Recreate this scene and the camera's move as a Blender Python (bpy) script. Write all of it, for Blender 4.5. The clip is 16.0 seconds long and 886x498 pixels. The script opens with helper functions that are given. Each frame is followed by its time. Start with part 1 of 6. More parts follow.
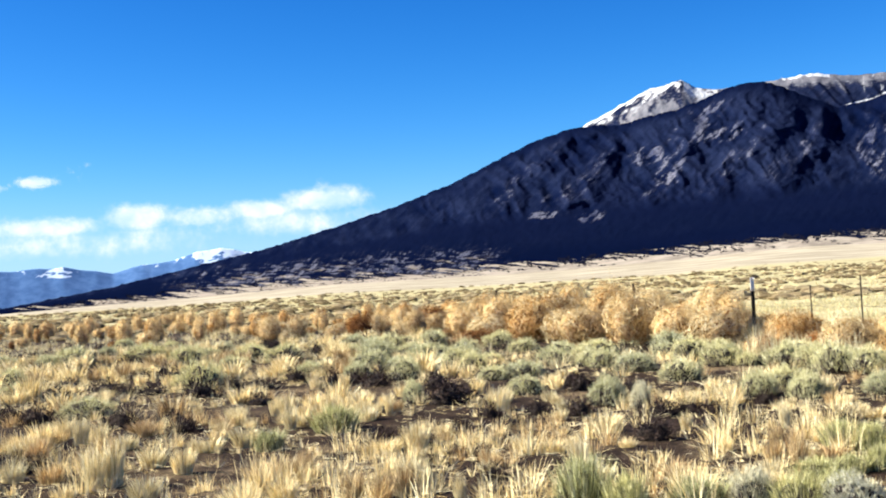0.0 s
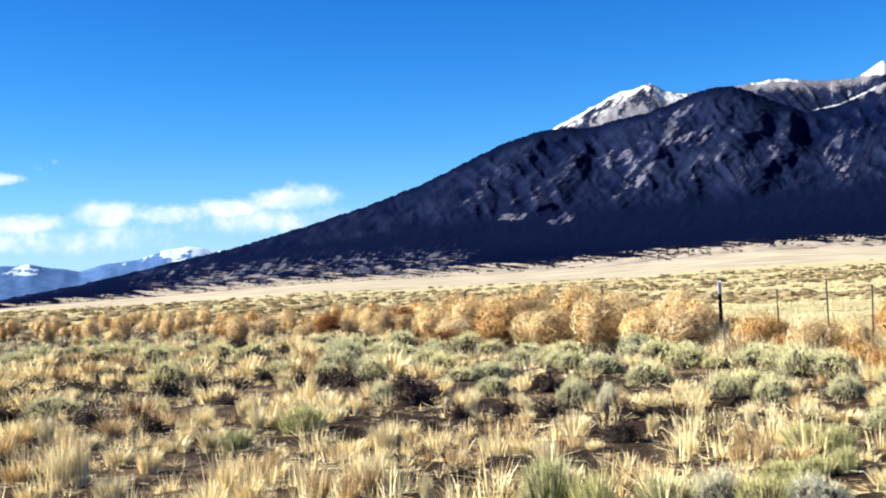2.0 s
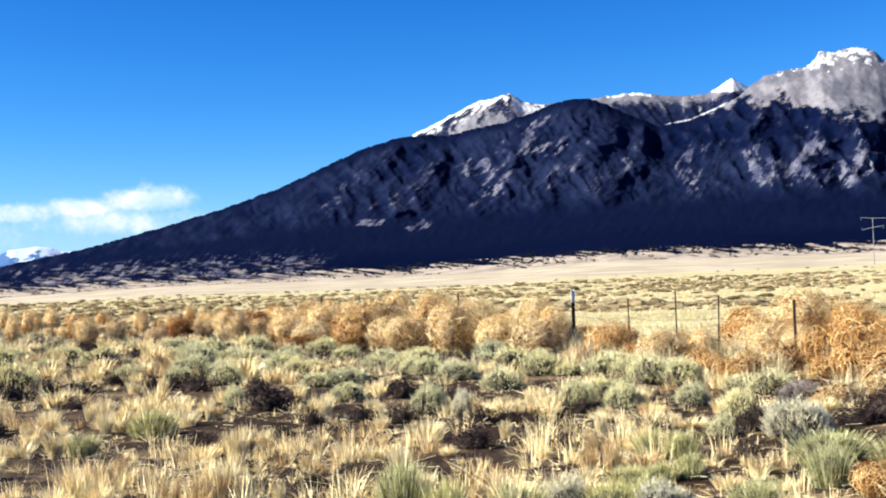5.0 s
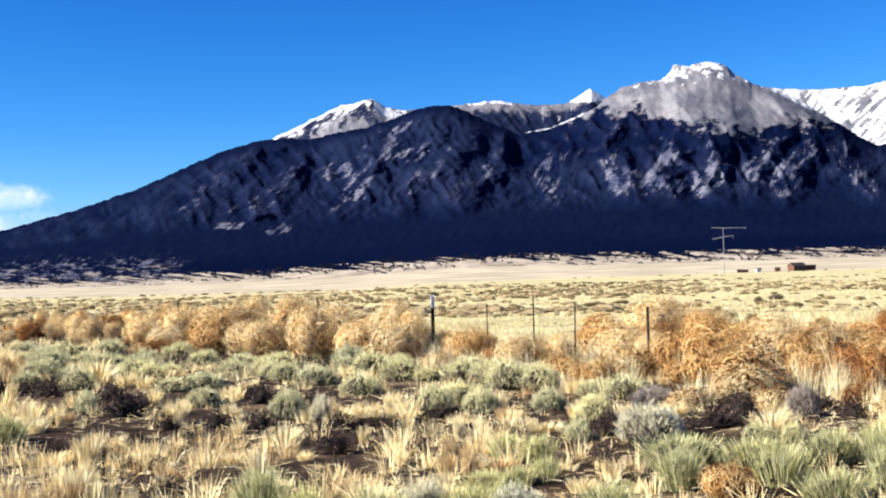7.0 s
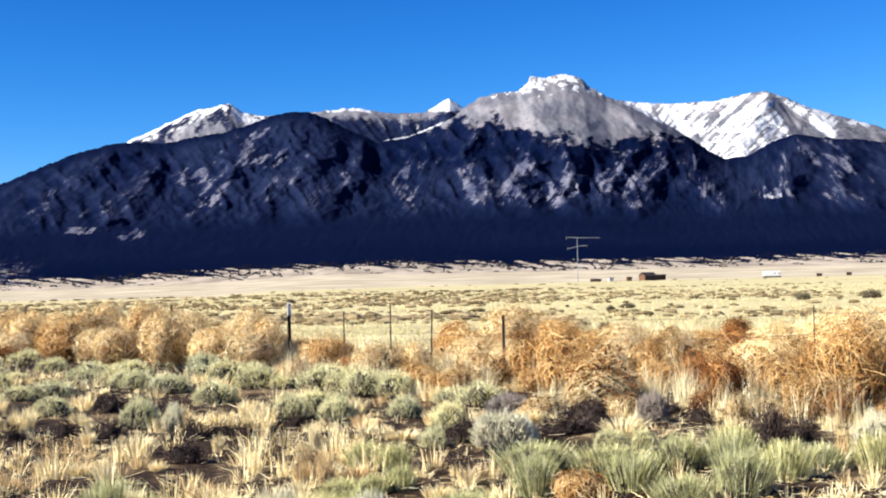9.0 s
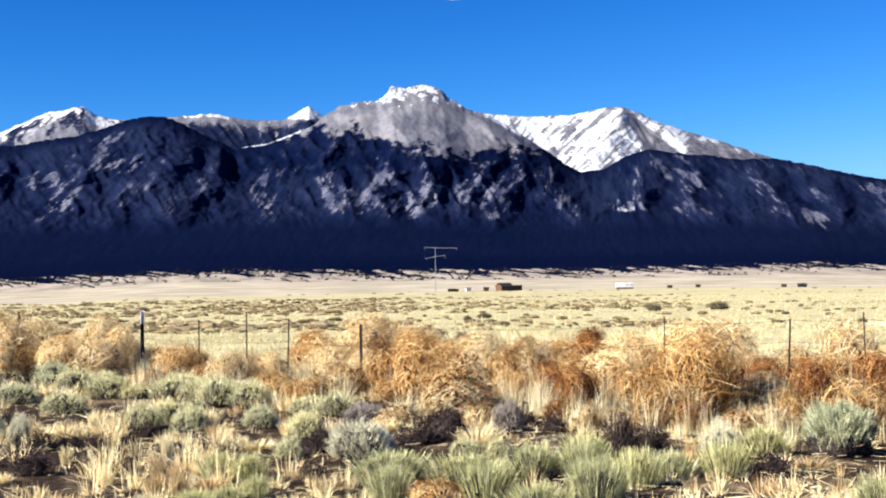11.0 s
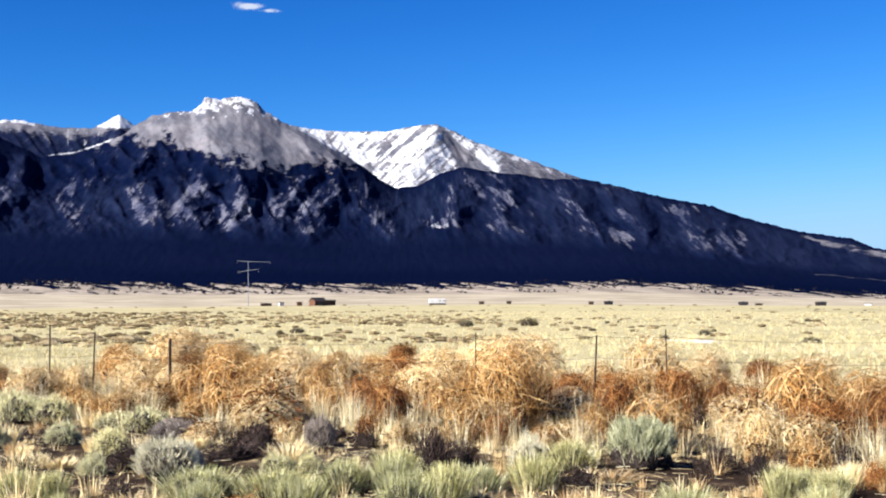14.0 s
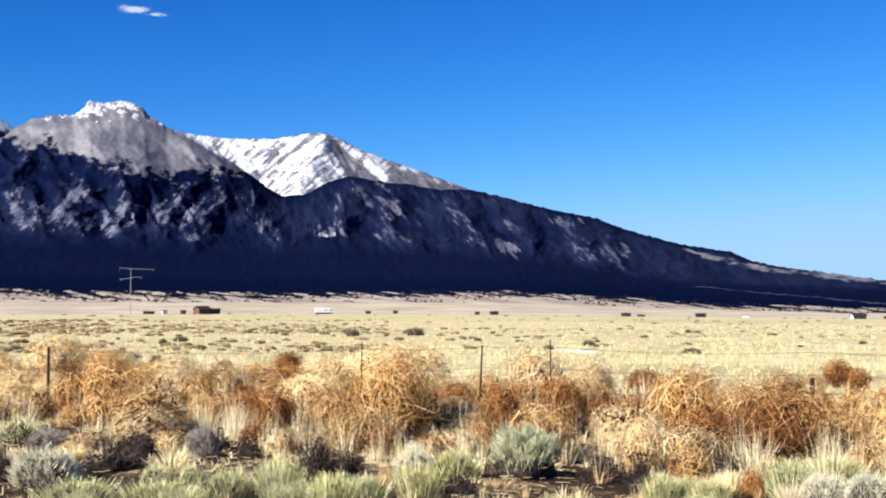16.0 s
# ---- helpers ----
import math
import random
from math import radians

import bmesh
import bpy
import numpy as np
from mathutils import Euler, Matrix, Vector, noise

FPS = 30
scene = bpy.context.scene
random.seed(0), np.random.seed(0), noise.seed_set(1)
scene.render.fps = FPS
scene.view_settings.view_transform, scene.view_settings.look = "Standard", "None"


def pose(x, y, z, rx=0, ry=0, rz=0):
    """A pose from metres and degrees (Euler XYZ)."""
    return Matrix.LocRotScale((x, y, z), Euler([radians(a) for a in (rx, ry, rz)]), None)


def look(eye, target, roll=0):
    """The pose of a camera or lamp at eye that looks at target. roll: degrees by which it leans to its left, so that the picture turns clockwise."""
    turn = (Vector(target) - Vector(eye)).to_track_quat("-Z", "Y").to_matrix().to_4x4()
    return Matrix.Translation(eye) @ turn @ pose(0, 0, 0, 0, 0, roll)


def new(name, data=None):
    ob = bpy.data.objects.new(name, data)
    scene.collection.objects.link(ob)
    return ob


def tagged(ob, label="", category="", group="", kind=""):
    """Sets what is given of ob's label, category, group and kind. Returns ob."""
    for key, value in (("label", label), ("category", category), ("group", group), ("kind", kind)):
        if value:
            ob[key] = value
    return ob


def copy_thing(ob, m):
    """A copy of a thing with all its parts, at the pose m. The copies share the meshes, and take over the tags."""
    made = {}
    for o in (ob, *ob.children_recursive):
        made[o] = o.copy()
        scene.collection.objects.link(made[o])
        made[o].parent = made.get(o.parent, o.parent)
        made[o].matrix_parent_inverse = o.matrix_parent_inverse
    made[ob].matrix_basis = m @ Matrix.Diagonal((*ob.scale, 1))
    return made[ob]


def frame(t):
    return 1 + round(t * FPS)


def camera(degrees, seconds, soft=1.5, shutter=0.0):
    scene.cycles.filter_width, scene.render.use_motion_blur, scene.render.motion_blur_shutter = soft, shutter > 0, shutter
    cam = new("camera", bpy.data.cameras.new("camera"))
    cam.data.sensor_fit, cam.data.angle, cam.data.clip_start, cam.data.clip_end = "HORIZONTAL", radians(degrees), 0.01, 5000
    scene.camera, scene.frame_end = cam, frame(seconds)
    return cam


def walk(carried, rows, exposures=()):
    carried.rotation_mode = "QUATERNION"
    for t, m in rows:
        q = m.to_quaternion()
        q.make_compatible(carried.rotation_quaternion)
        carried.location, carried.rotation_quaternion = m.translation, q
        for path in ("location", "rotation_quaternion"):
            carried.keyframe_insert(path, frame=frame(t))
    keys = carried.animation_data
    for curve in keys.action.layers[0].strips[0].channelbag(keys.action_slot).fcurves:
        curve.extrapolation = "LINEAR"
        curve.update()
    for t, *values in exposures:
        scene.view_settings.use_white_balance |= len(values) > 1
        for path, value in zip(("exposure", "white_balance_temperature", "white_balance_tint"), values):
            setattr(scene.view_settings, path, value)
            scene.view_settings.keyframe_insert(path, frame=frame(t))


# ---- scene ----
# the camera turns where it stands, at a standing person's eye height
EYE = 1.55
cam = camera(37.65, 16.0, soft=2.0)
ROWS = [
    (0.0, 17.088, 1.577, 3.256),
    (0.5, 16.899, 1.569, 3.147),
    (1.0, 16.634, 1.561, 3.071),
    (1.5, 16.193, 1.553, 2.904),
    (2.0, 15.716, 1.543, 2.773),
    (2.5, 15.028, 1.540, 2.664),
    (3.0, 14.216, 1.523, 2.569),
    (3.5, 13.151, 1.511, 2.392),
    (4.0, 12.118, 1.520, 2.196),
    (6.5, 4.716, 1.557, 1.620),
    (7.0, 3.246, 1.578, 1.479),
    (7.5, 1.519, 1.629, 1.480),
    (8.0, 0.024, 1.663, 1.310),
    (8.5, -1.611, 1.717, 1.199),
    (9.0, -3.040, 1.774, 1.169),
    (11.5, -10.688, 2.177, 0.623),
    (12.0, -11.972, 2.264, 0.517),
    (12.5, -13.451, 2.373, 0.486),
    (13.0, -14.780, 2.475, 0.400),
    (13.5, -16.266, 2.580, 0.214),
    (14.0, -17.499, 2.675, 0.272),
    (14.5, -18.917, 2.790, 0.207),
    (15.0, -20.073, 2.885, 0.039),
    (15.5, -21.372, 3.003, -0.114),
    (16.0, -22.495, 3.087, -0.076),
]

walk(cam, [(t, pose(0, 0, EYE, 90 + pitch, roll, yaw)) for t, yaw, pitch, roll in ROWS],
     exposures=[(0.0, 1.48, 6800, 8), (4.0, 1.47, 6750, 9), (7.5, 1.42, 6700, 11), (9.0, 1.38, 6650, 11), (12.5, 1.27, 6500, 13), (16.0, 1.17, 6500, 14)])

# ---- light: clear afternoon, sun from the left and a little behind ----
SUN_AZ, SUN_EL = -106.0, 32.0          # degrees, azimuth from +Y towards +X
sun_dir = Vector((math.sin(radians(SUN_AZ)) * math.cos(radians(SUN_EL)), math.cos(radians(SUN_AZ)) * math.cos(radians(SUN_EL)), math.sin(radians(SUN_EL))))
sun = new("sun", bpy.data.lights.new("sun", "SUN"))
sun.data.energy, sun.data.angle, sun.data.color = 5.0, radians(0.53), (1.0, 0.95, 0.86)
sun.matrix_basis = look((0, 0, 60), Vector((0, 0, 60)) - sun_dir)

world = bpy.data.worlds.new("sky")
scene.world = world
world.use_nodes = True
wn, wl = world.node_tree.nodes, world.node_tree.links
sky = wn.new("ShaderNodeTexSky")
sky.sky_type, sky.sun_disc = "NISHITA", False
sky.sun_elevation, sky.sun_rotation = radians(SUN_EL), radians(SUN_AZ)
sky.altitude, sky.air_density, sky.dust_density, sky.ozone_density = 2400, 1.0, 0.3, 2.0
# deep high-altitude blue: each channel of the sky gets its own contrast
split, join = wn.new("ShaderNodeSeparateColor"), wn.new("ShaderNodeCombineColor")
wl.new(sky.outputs[0], split.inputs[0])
for channel, (limit, power, gain) in enumerate(((4.6, 3.0, 0.00183), (6.2, 1.6, 0.0166), (6.6, 1.25, 0.0440))):
    chain = split.outputs[channel]
    for operation, value in (("SMOOTH_MIN", limit), ("POWER", power), ("MULTIPLY", gain)):
        node = wn.new("ShaderNodeMath")
        node.operation = operation
        wl.new(chain, node.inputs[0])
        node.inputs[1].default_value, node.inputs[2].default_value = value, 2.5
        chain = node.outputs[0]
    wl.new(chain, join.inputs[channel])
wl.new(join.outputs[0], wn["Background"].inputs["Color"])
wn["Background"].inputs["Strength"].default_value = 1.0

# ---- small helpers ----
rng = np.random.default_rng(7)


def polar(az, d):
    return d * math.sin(radians(az)), d * math.cos(radians(az))


def vnoise(x, y, seed=0):
    """Smooth value noise, 0 to 1, on arrays."""
    x, y = np.asarray(x, float) + seed * 17.31, np.asarray(y, float) - seed * 9.77
    xi, yi = np.floor(x), np.floor(y)
    fx, fy = x - xi, y - yi
    fx, fy = fx * fx * (3 - 2 * fx), fy * fy * (3 - 2 * fy)

    def h(i, j):
        v = np.sin(i * 127.1 + j * 311.7 + seed * 74.7) * 43758.5453
        return v - np.floor(v)
    return (h(xi, yi) * (1 - fx) + h(xi + 1, yi) * fx) * (1 - fy) + (h(xi, yi + 1) * (1 - fx) + h(xi + 1, yi + 1) * fx) * fy


def fbm(x, y, octaves=5, seed=0, gain=0.5):
    total, amp, norm = 0.0, 1.0, 0.0
    for k in range(octaves):
        total = total + amp * vnoise(np.asarray(x) * 2 ** k, np.asarray(y) * 2 ** k, seed + k)
        norm += amp
        amp *= gain
    return total / norm


def ridged(x, y, octaves=5, seed=0):
    total, amp, norm = 0.0, 1.0, 0.0
    for k in range(octaves):
        total = total + amp * (1 - np.abs(2 * vnoise(np.asarray(x) * 2 ** k, np.asarray(y) * 2 ** k, seed + k) - 1))
        norm += amp
        amp *= 0.55
    return total / norm


def smooth(a, lo, hi):
    t = np.clip((a - lo) / (hi - lo), 0, 1)
    return t * t * (3 - 2 * t)


def curve_through(points):
    xs, ys = [p[0] for p in points], [p[1] for p in points]
    return lambda a: np.interp(a, xs, ys)


def np_mesh(name, verts, faces, material, smooth_shade=False, masks=None):
    """A mesh of equal-sided faces from arrays; masks: named values per vertex."""
    verts, faces = np.asarray(verts, np.float32), np.asarray(faces, np.int32)
    me = bpy.data.meshes.new(name)
    n, k = faces.shape
    me.vertices.add(len(verts))
    me.vertices.foreach_set("co", verts.ravel())
    me.loops.add(n * k)
    me.loops.foreach_set("vertex_index", faces.ravel())
    me.polygons.add(n)
    me.polygons.foreach_set("loop_start", np.arange(0, n * k, k, dtype=np.int32))
    me.polygons.foreach_set("use_smooth", np.full(n, smooth_shade))
    me.update(calc_edges=True)
    me.validate()
    for key, values in (masks or {}).items():
        layer = me.attributes.new(key, "FLOAT", "POINT")
        layer.data.foreach_set("value", np.asarray(values, np.float32).ravel())
    me.materials.append(material)
    return me


def grid_faces(rows, cols):
    i = np.arange(rows - 1)[:, None] * cols + np.arange(cols - 1)[None, :]
    return np.stack([i, i + 1, i + cols + 1, i + cols], -1).reshape(-1, 4)


def part(name, bm, material, parent, label=""):
    """A bmesh, or a finished mesh, as one mesh object under a thing."""
    if isinstance(bm, bmesh.types.BMesh):
        me = bpy.data.meshes.new(name)
        bm.to_mesh(me)
        bm.free()
        me.materials.append(material)
    else:
        me = bm
    ob = new(name, me)
    ob.parent = parent
    return tagged(ob, label)


def box(bm, cx, cy, cz, sx, sy, sz, bevel=0.0):
    made = bmesh.ops.create_cube(bm, size=1.0, matrix=Matrix.Translation((cx, cy, cz)) @ Matrix.Diagonal((sx, sy, sz, 1)))
    if bevel:
        edges = {e for v in made["verts"] for e in v.link_edges}
        bmesh.ops.bevel(bm, geom=list(edges), offset=bevel, segments=1, affect="EDGES")
    return bm


def tube(bm, a, b, r0, r1, sides=8):
    a, b = Vector(a), Vector(b)
    turn = (b - a).to_track_quat("Z", "Y").to_matrix().to_4x4()
    bmesh.ops.create_cone(bm, cap_ends=True, segments=sides, radius1=r0, radius2=r1, depth=(b - a).length,
                          matrix=Matrix.Translation((a + b) / 2) @ turn)
    return bm


def ribbons(paths, widths, out):
    """Flat curved ribbons: paths (n, k, 3), widths (n, k), out (n, 3) the way that they face. Verts and quads."""
    n, k, _ = paths.shape
    along = np.gradient(paths, axis=1)
    side = np.cross(along, out[:, None, :])
    side /= np.linalg.norm(side, axis=2, keepdims=True) + 1e-9
    v = np.stack([paths - side * widths[..., None] / 2, paths + side * widths[..., None] / 2], 2)
    base = (np.arange(n) * k * 2)[:, None] + (np.arange(k - 1) * 2)[None, :]
    return v.reshape(-1, 3), np.stack([base, base + 1, base + 3, base + 2], -1).reshape(-1, 4)


# ---- materials ----
def material(name):
    m = bpy.data.materials.new(name)
    m.use_nodes = True
    m.node_tree.nodes.clear()
    return m, m.node_tree.nodes, m.node_tree.links


def noise_node(n, l, scale, detail=4.0, coords=None, rough=0.55):
    t = n.new("ShaderNodeTexNoise")
    t.inputs["Scale"].default_value, t.inputs["Detail"].default_value, t.inputs["Roughness"].default_value = scale, detail, rough
    if coords is not None:
        l.new(coords, t.inputs["Vector"])
    return t.outputs["Fac"]


def ramp(n, l, value, lo, hi):
    r = n.new("ShaderNodeMapRange")
    r.interpolation_type = "SMOOTHSTEP"
    r.inputs["From Min"].default_value, r.inputs["From Max"].default_value = lo, hi
    l.new(value, r.inputs["Value"])
    return r.outputs["Result"]


def mixed(n, l, fac, a, b, kind="MIX"):
    x = n.new("ShaderNodeMix")
    x.data_type, x.blend_type = "RGBA", kind
    for socket, value in ((x.inputs["Factor"], fac), (x.inputs["A"], a), (x.inputs["B"], b)):
        if isinstance(value, bpy.types.NodeSocket):
            l.new(value, socket)
        else:
            socket.default_value = value if isinstance(value, float) else (*value, 1.0)
    return x.outputs["Result"]


def maths(n, l, op, a, b=0.0):
    x = n.new("ShaderNodeMath")
    x.operation = op
    for socket, value in zip(x.inputs, (a, b)):
        if isinstance(value, bpy.types.NodeSocket):
            l.new(value, socket)
        else:
            socket.default_value = value
    return x.outputs[0]


def finish(m, n, l, colour, rough=0.85, bump=None, strength=0.3, distance=0.02, metal=0.0, specular=0.25):
    p, o = n.new("ShaderNodeBsdfPrincipled"), n.new("ShaderNodeOutputMaterial")
    if isinstance(colour, bpy.types.NodeSocket):
        l.new(colour, p.inputs["Base Color"])
    else:
        p.inputs["Base Color"].default_value = (*colour, 1)
    p.inputs["Roughness"].default_value, p.inputs["Metallic"].default_value = rough, metal
    p.inputs["Specular IOR Level"].default_value = specular
    if bump is not None:
        b = n.new("ShaderNodeBump")
        b.inputs["Strength"].default_value, b.inputs["Distance"].default_value = strength, distance
        l.new(bump, b.inputs["Height"])
        l.new(b.outputs["Normal"], p.inputs["Normal"])
    l.new(p.outputs[0], o.inputs["Surface"])
    return m


def plant(name, dark, mid, light, through_light=0.32):
    """Dry or green plant matter: colour changes from stalk to stalk and from plant to plant, and some light passes through."""
    m, n, l = material(name)
    island, thing = n.new("ShaderNodeNewGeometry").outputs["Random Per Island"], n.new("ShaderNodeObjectInfo").outputs["Random"]
    c = mixed(n, l, ramp(n, l, island, 0.0, 0.5), dark, mid)
    c = mixed(n, l, ramp(n, l, island, 0.5, 1.0), c, light)
    place = n.new("ShaderNodeTexCoord").outputs["Object"]
    c = mixed(n, l, ramp(n, l, noise_node(n, l, 9.0, 3.0, place), 0.35, 0.75), c, mixed(n, l, 0.5, c, dark))
    tint = mixed(n, l, thing, (0.82, 0.84, 0.88), (1.12, 1.08, 1.0))
    c = mixed(n, l, 1.0, c, tint, "MULTIPLY")
    d, t, s, o = n.new("ShaderNodeBsdfDiffuse"), n.new("ShaderNodeBsdfTranslucent"), n.new("ShaderNodeMixShader"), n.new("ShaderNodeOutputMaterial")
    l.new(c, d.inputs["Color"])
    l.new(c, t.inputs["Color"])
    s.inputs[0].default_value = through_light
    l.new(d.outputs[0], s.inputs[1])
    l.new(t.outputs[0], s.inputs[2])
    l.new(s.outputs[0], o.inputs["Surface"])
    return m


def speckled(name, a, b, scale, rough=0.8, bump=0.3, distance=0.01, metal=0.0):
    m, n, l = material(name)
    place = n.new("ShaderNodeTexCoord").outputs["Object"]
    fine, broad = noise_node(n, l, scale, 5.0, place), noise_node(n, l, scale * 0.17, 3.0, place)
    c = mixed(n, l, ramp(n, l, fine, 0.35, 0.68), a, b)
    c = mixed(n, l, ramp(n, l, broad, 0.4, 0.75), c, mixed(n, l, 0.6, c, a))
    return finish(m, n, l, c, rough, fine, bump, distance, metal)


M_TUMBLE = {
    "tan": plant("tumbleweed_straw", (0.29, 0.165, 0.057), (0.78, 0.585, 0.285), (0.97, 0.89, 0.61), 0.11),
    "orange": plant("tumbleweed_orange", (0.16, 0.068, 0.020), (0.57, 0.325, 0.110), (0.94, 0.73, 0.39), 0.14),
    "red": plant("tumbleweed_russet", (0.085, 0.030, 0.011), (0.29, 0.118, 0.040), (0.64, 0.36, 0.14), 0.2),
}
# shade inside the ball is put into these dark twig and heart colours
M_INNER = plant("tumbleweed_shaded_inner_twigs", (0.035, 0.013, 0.006), (0.115, 0.045, 0.017), (0.27, 0.12, 0.045), 0.1)
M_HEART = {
    "tan": speckled("shaded_matted_straw", (0.060, 0.027, 0.010), (0.46, 0.285, 0.118), 24.0, 0.95, 1.0, 0.05),
    "orange": speckled("shaded_matted_orange_straw", (0.05, 0.019, 0.007), (0.33, 0.150, 0.050), 24.0, 0.95, 1.0, 0.05),
    "red": speckled("shaded_matted_russet_twigs", (0.030, 0.012, 0.006), (0.20, 0.085, 0.034), 24.0, 0.95, 1.0, 0.05),
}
# paler hearts for the coarser far forms; the russet one stays the same
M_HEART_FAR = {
    "tan": speckled("pale_matted_straw", (0.18, 0.090, 0.036), (0.74, 0.50, 0.255), 9.0, 0.95, 1.0, 0.05),
    "orange": speckled("pale_matted_orange_straw", (0.13, 0.054, 0.018), (0.60, 0.35, 0.14), 9.0, 0.95, 1.0, 0.05),
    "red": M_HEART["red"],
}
# near-black wood: the shade within a bush is put into this colour
M_WOODY_SHADE = speckled("woody_heart", (0.008, 0.006, 0.006), (0.10, 0.075, 0.06), 26.0, 0.95, 1.0, 0.05)
M_SAGE = {
    "grey": plant("sage_leaf_grey_green", (0.36, 0.345, 0.175), (0.78, 0.75, 0.43), (0.95, 0.93, 0.65), 0.06),
    "white": plant("sage_leaf_silver", (0.36, 0.355, 0.26), (0.64, 0.625, 0.47), (0.88, 0.86, 0.70), 0.08),
    "green": plant("rabbitbrush_green", (0.17, 0.17, 0.060), (0.55, 0.545, 0.26), (0.91, 0.89, 0.57), 0.10),
    "lilac": plant("sage_twig_lilac_grey", (0.15, 0.125, 0.11), (0.34, 0.295, 0.265), (0.56, 0.50, 0.45), 0.1),
    "hollow": plant("sage_leaf_deep", (0.15, 0.165, 0.080), (0.50, 0.515, 0.305), (0.88, 0.89, 0.66), 0.04),
    "dark": plant("sage_leaf_dark", (0.09, 0.08, 0.045), (0.21, 0.19, 0.11), (0.40, 0.36, 0.22)),
}
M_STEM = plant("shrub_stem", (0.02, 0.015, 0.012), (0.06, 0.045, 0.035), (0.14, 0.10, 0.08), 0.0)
M_DEAD = plant("dead_shrub_twig", (0.012, 0.009, 0.009), (0.042, 0.030, 0.029), (0.13, 0.095, 0.085), 0.03)
M_GRASS = plant("dry_bunchgrass", (0.42, 0.315, 0.145), (0.94, 0.81, 0.485), (0.99, 0.935, 0.67), 0.06)
M_RUSSET = plant("russet_grass", (0.24, 0.145, 0.062), (0.60, 0.43, 0.215), (0.86, 0.70, 0.43), 0.16)
M_FIELD = plant("far_bunchgrass", (0.42, 0.37, 0.19), (0.72, 0.66, 0.40), (0.88, 0.83, 0.58), 0.25)
M_DOT = plant("far_sage", (0.12, 0.092, 0.050), (0.24, 0.185, 0.105), (0.41, 0.335, 0.20), 0.05)
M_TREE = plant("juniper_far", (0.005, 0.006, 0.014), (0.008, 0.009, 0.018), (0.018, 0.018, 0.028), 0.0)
M_STEEL = speckled("weathered_post_steel", (0.006, 0.006, 0.007), (0.02, 0.017, 0.016), 30.0, 0.95, 0.2, 0.003)
M_WHITE = speckled("post_white_paint", (0.66, 0.65, 0.62), (0.82, 0.81, 0.79), 22.0, 0.6, 0.2, 0.003)
M_POSTWOOD = speckled("weathered_post_wood", (0.012, 0.009, 0.008), (0.055, 0.040, 0.032), 18.0, 0.9, 0.6, 0.01)
M_WIRE = speckled("rusty_wire", (0.05, 0.035, 0.03), (0.16, 0.13, 0.11), 40.0, 0.7, 0.2, 0.001, 0.4)
M_LOG = speckled("brown_timber_wall", (0.022, 0.012, 0.008), (0.06, 0.030, 0.018), 2.0, 0.8, 0.4, 0.03)
# tan timber, made paler for the sunlight on the house's gable
M_GABLE = speckled("sunlit_tan_timber", (0.09, 0.042, 0.024), (0.15, 0.075, 0.045), 2.0, 0.8, 0.4, 0.03)
M_ROOF = speckled("dark_roof_sheet", (0.015, 0.014, 0.016), (0.04, 0.035, 0.035), 1.5, 0.6, 0.2, 0.02)
M_TRAILER = speckled("white_trailer_skin", (0.46, 0.46, 0.45), (0.62, 0.62, 0.61), 1.2, 0.5, 0.1, 0.01)
M_DARKPANE = speckled("dark_window", (0.015, 0.018, 0.025), (0.03, 0.035, 0.045), 3.0, 0.15, 0.0, 0.001)
M_MAST = speckled("pale_galvanised_steel", (0.17, 0.19, 0.22), (0.29, 0.31, 0.34), 3.0, 0.5, 0.1, 0.01, 0.2)
M_BAG = speckled("white_litter", (0.75, 0.74, 0.70), (0.9, 0.89, 0.86), 14.0, 0.6, 0.3, 0.01)
M_SALT = speckled("pale_bare_earth", (0.52, 0.49, 0.45), (0.74, 0.71, 0.66), 1.2, 0.9, 0.3, 0.03)


def ground_material():
    m, n, l = material("plain_soil_and_litter")
    place = n.new("ShaderNodeTexCoord").outputs["Object"]
    far = n.new("ShaderNodeAttribute")
    far.attribute_name = "far"
    fan = n.new("ShaderNodeAttribute")
    fan.attribute_name = "fan"
    patch, mid, fine = noise_node(n, l, 0.33, 4.0, place), noise_node(n, l, 2.1, 5.0, place), noise_node(n, l, 17.0, 6.0, place, 0.65)
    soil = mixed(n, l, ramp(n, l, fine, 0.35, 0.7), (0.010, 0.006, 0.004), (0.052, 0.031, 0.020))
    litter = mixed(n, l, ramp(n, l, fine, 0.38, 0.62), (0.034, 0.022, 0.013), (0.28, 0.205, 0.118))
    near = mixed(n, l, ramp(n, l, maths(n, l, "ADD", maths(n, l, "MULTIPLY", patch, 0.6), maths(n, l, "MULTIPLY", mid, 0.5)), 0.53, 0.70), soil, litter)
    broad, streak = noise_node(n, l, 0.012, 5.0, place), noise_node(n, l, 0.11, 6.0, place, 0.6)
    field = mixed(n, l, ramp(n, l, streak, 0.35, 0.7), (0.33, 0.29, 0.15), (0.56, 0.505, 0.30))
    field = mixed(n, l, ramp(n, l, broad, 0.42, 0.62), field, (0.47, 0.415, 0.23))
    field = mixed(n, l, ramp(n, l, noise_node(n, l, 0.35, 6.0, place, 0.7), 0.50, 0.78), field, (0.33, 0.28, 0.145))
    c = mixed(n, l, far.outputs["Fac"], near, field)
    apron = mixed(n, l, ramp(n, l, noise_node(n, l, 0.02, 6.0, place, 0.6), 0.35, 0.7), (0.31, 0.27, 0.195), (0.50, 0.44, 0.325))
    c = mixed(n, l, fan.outputs["Fac"], c, apron)
    return finish(m, n, l, c, 0.95, fine, 0.7, 0.04, specular=0.1)


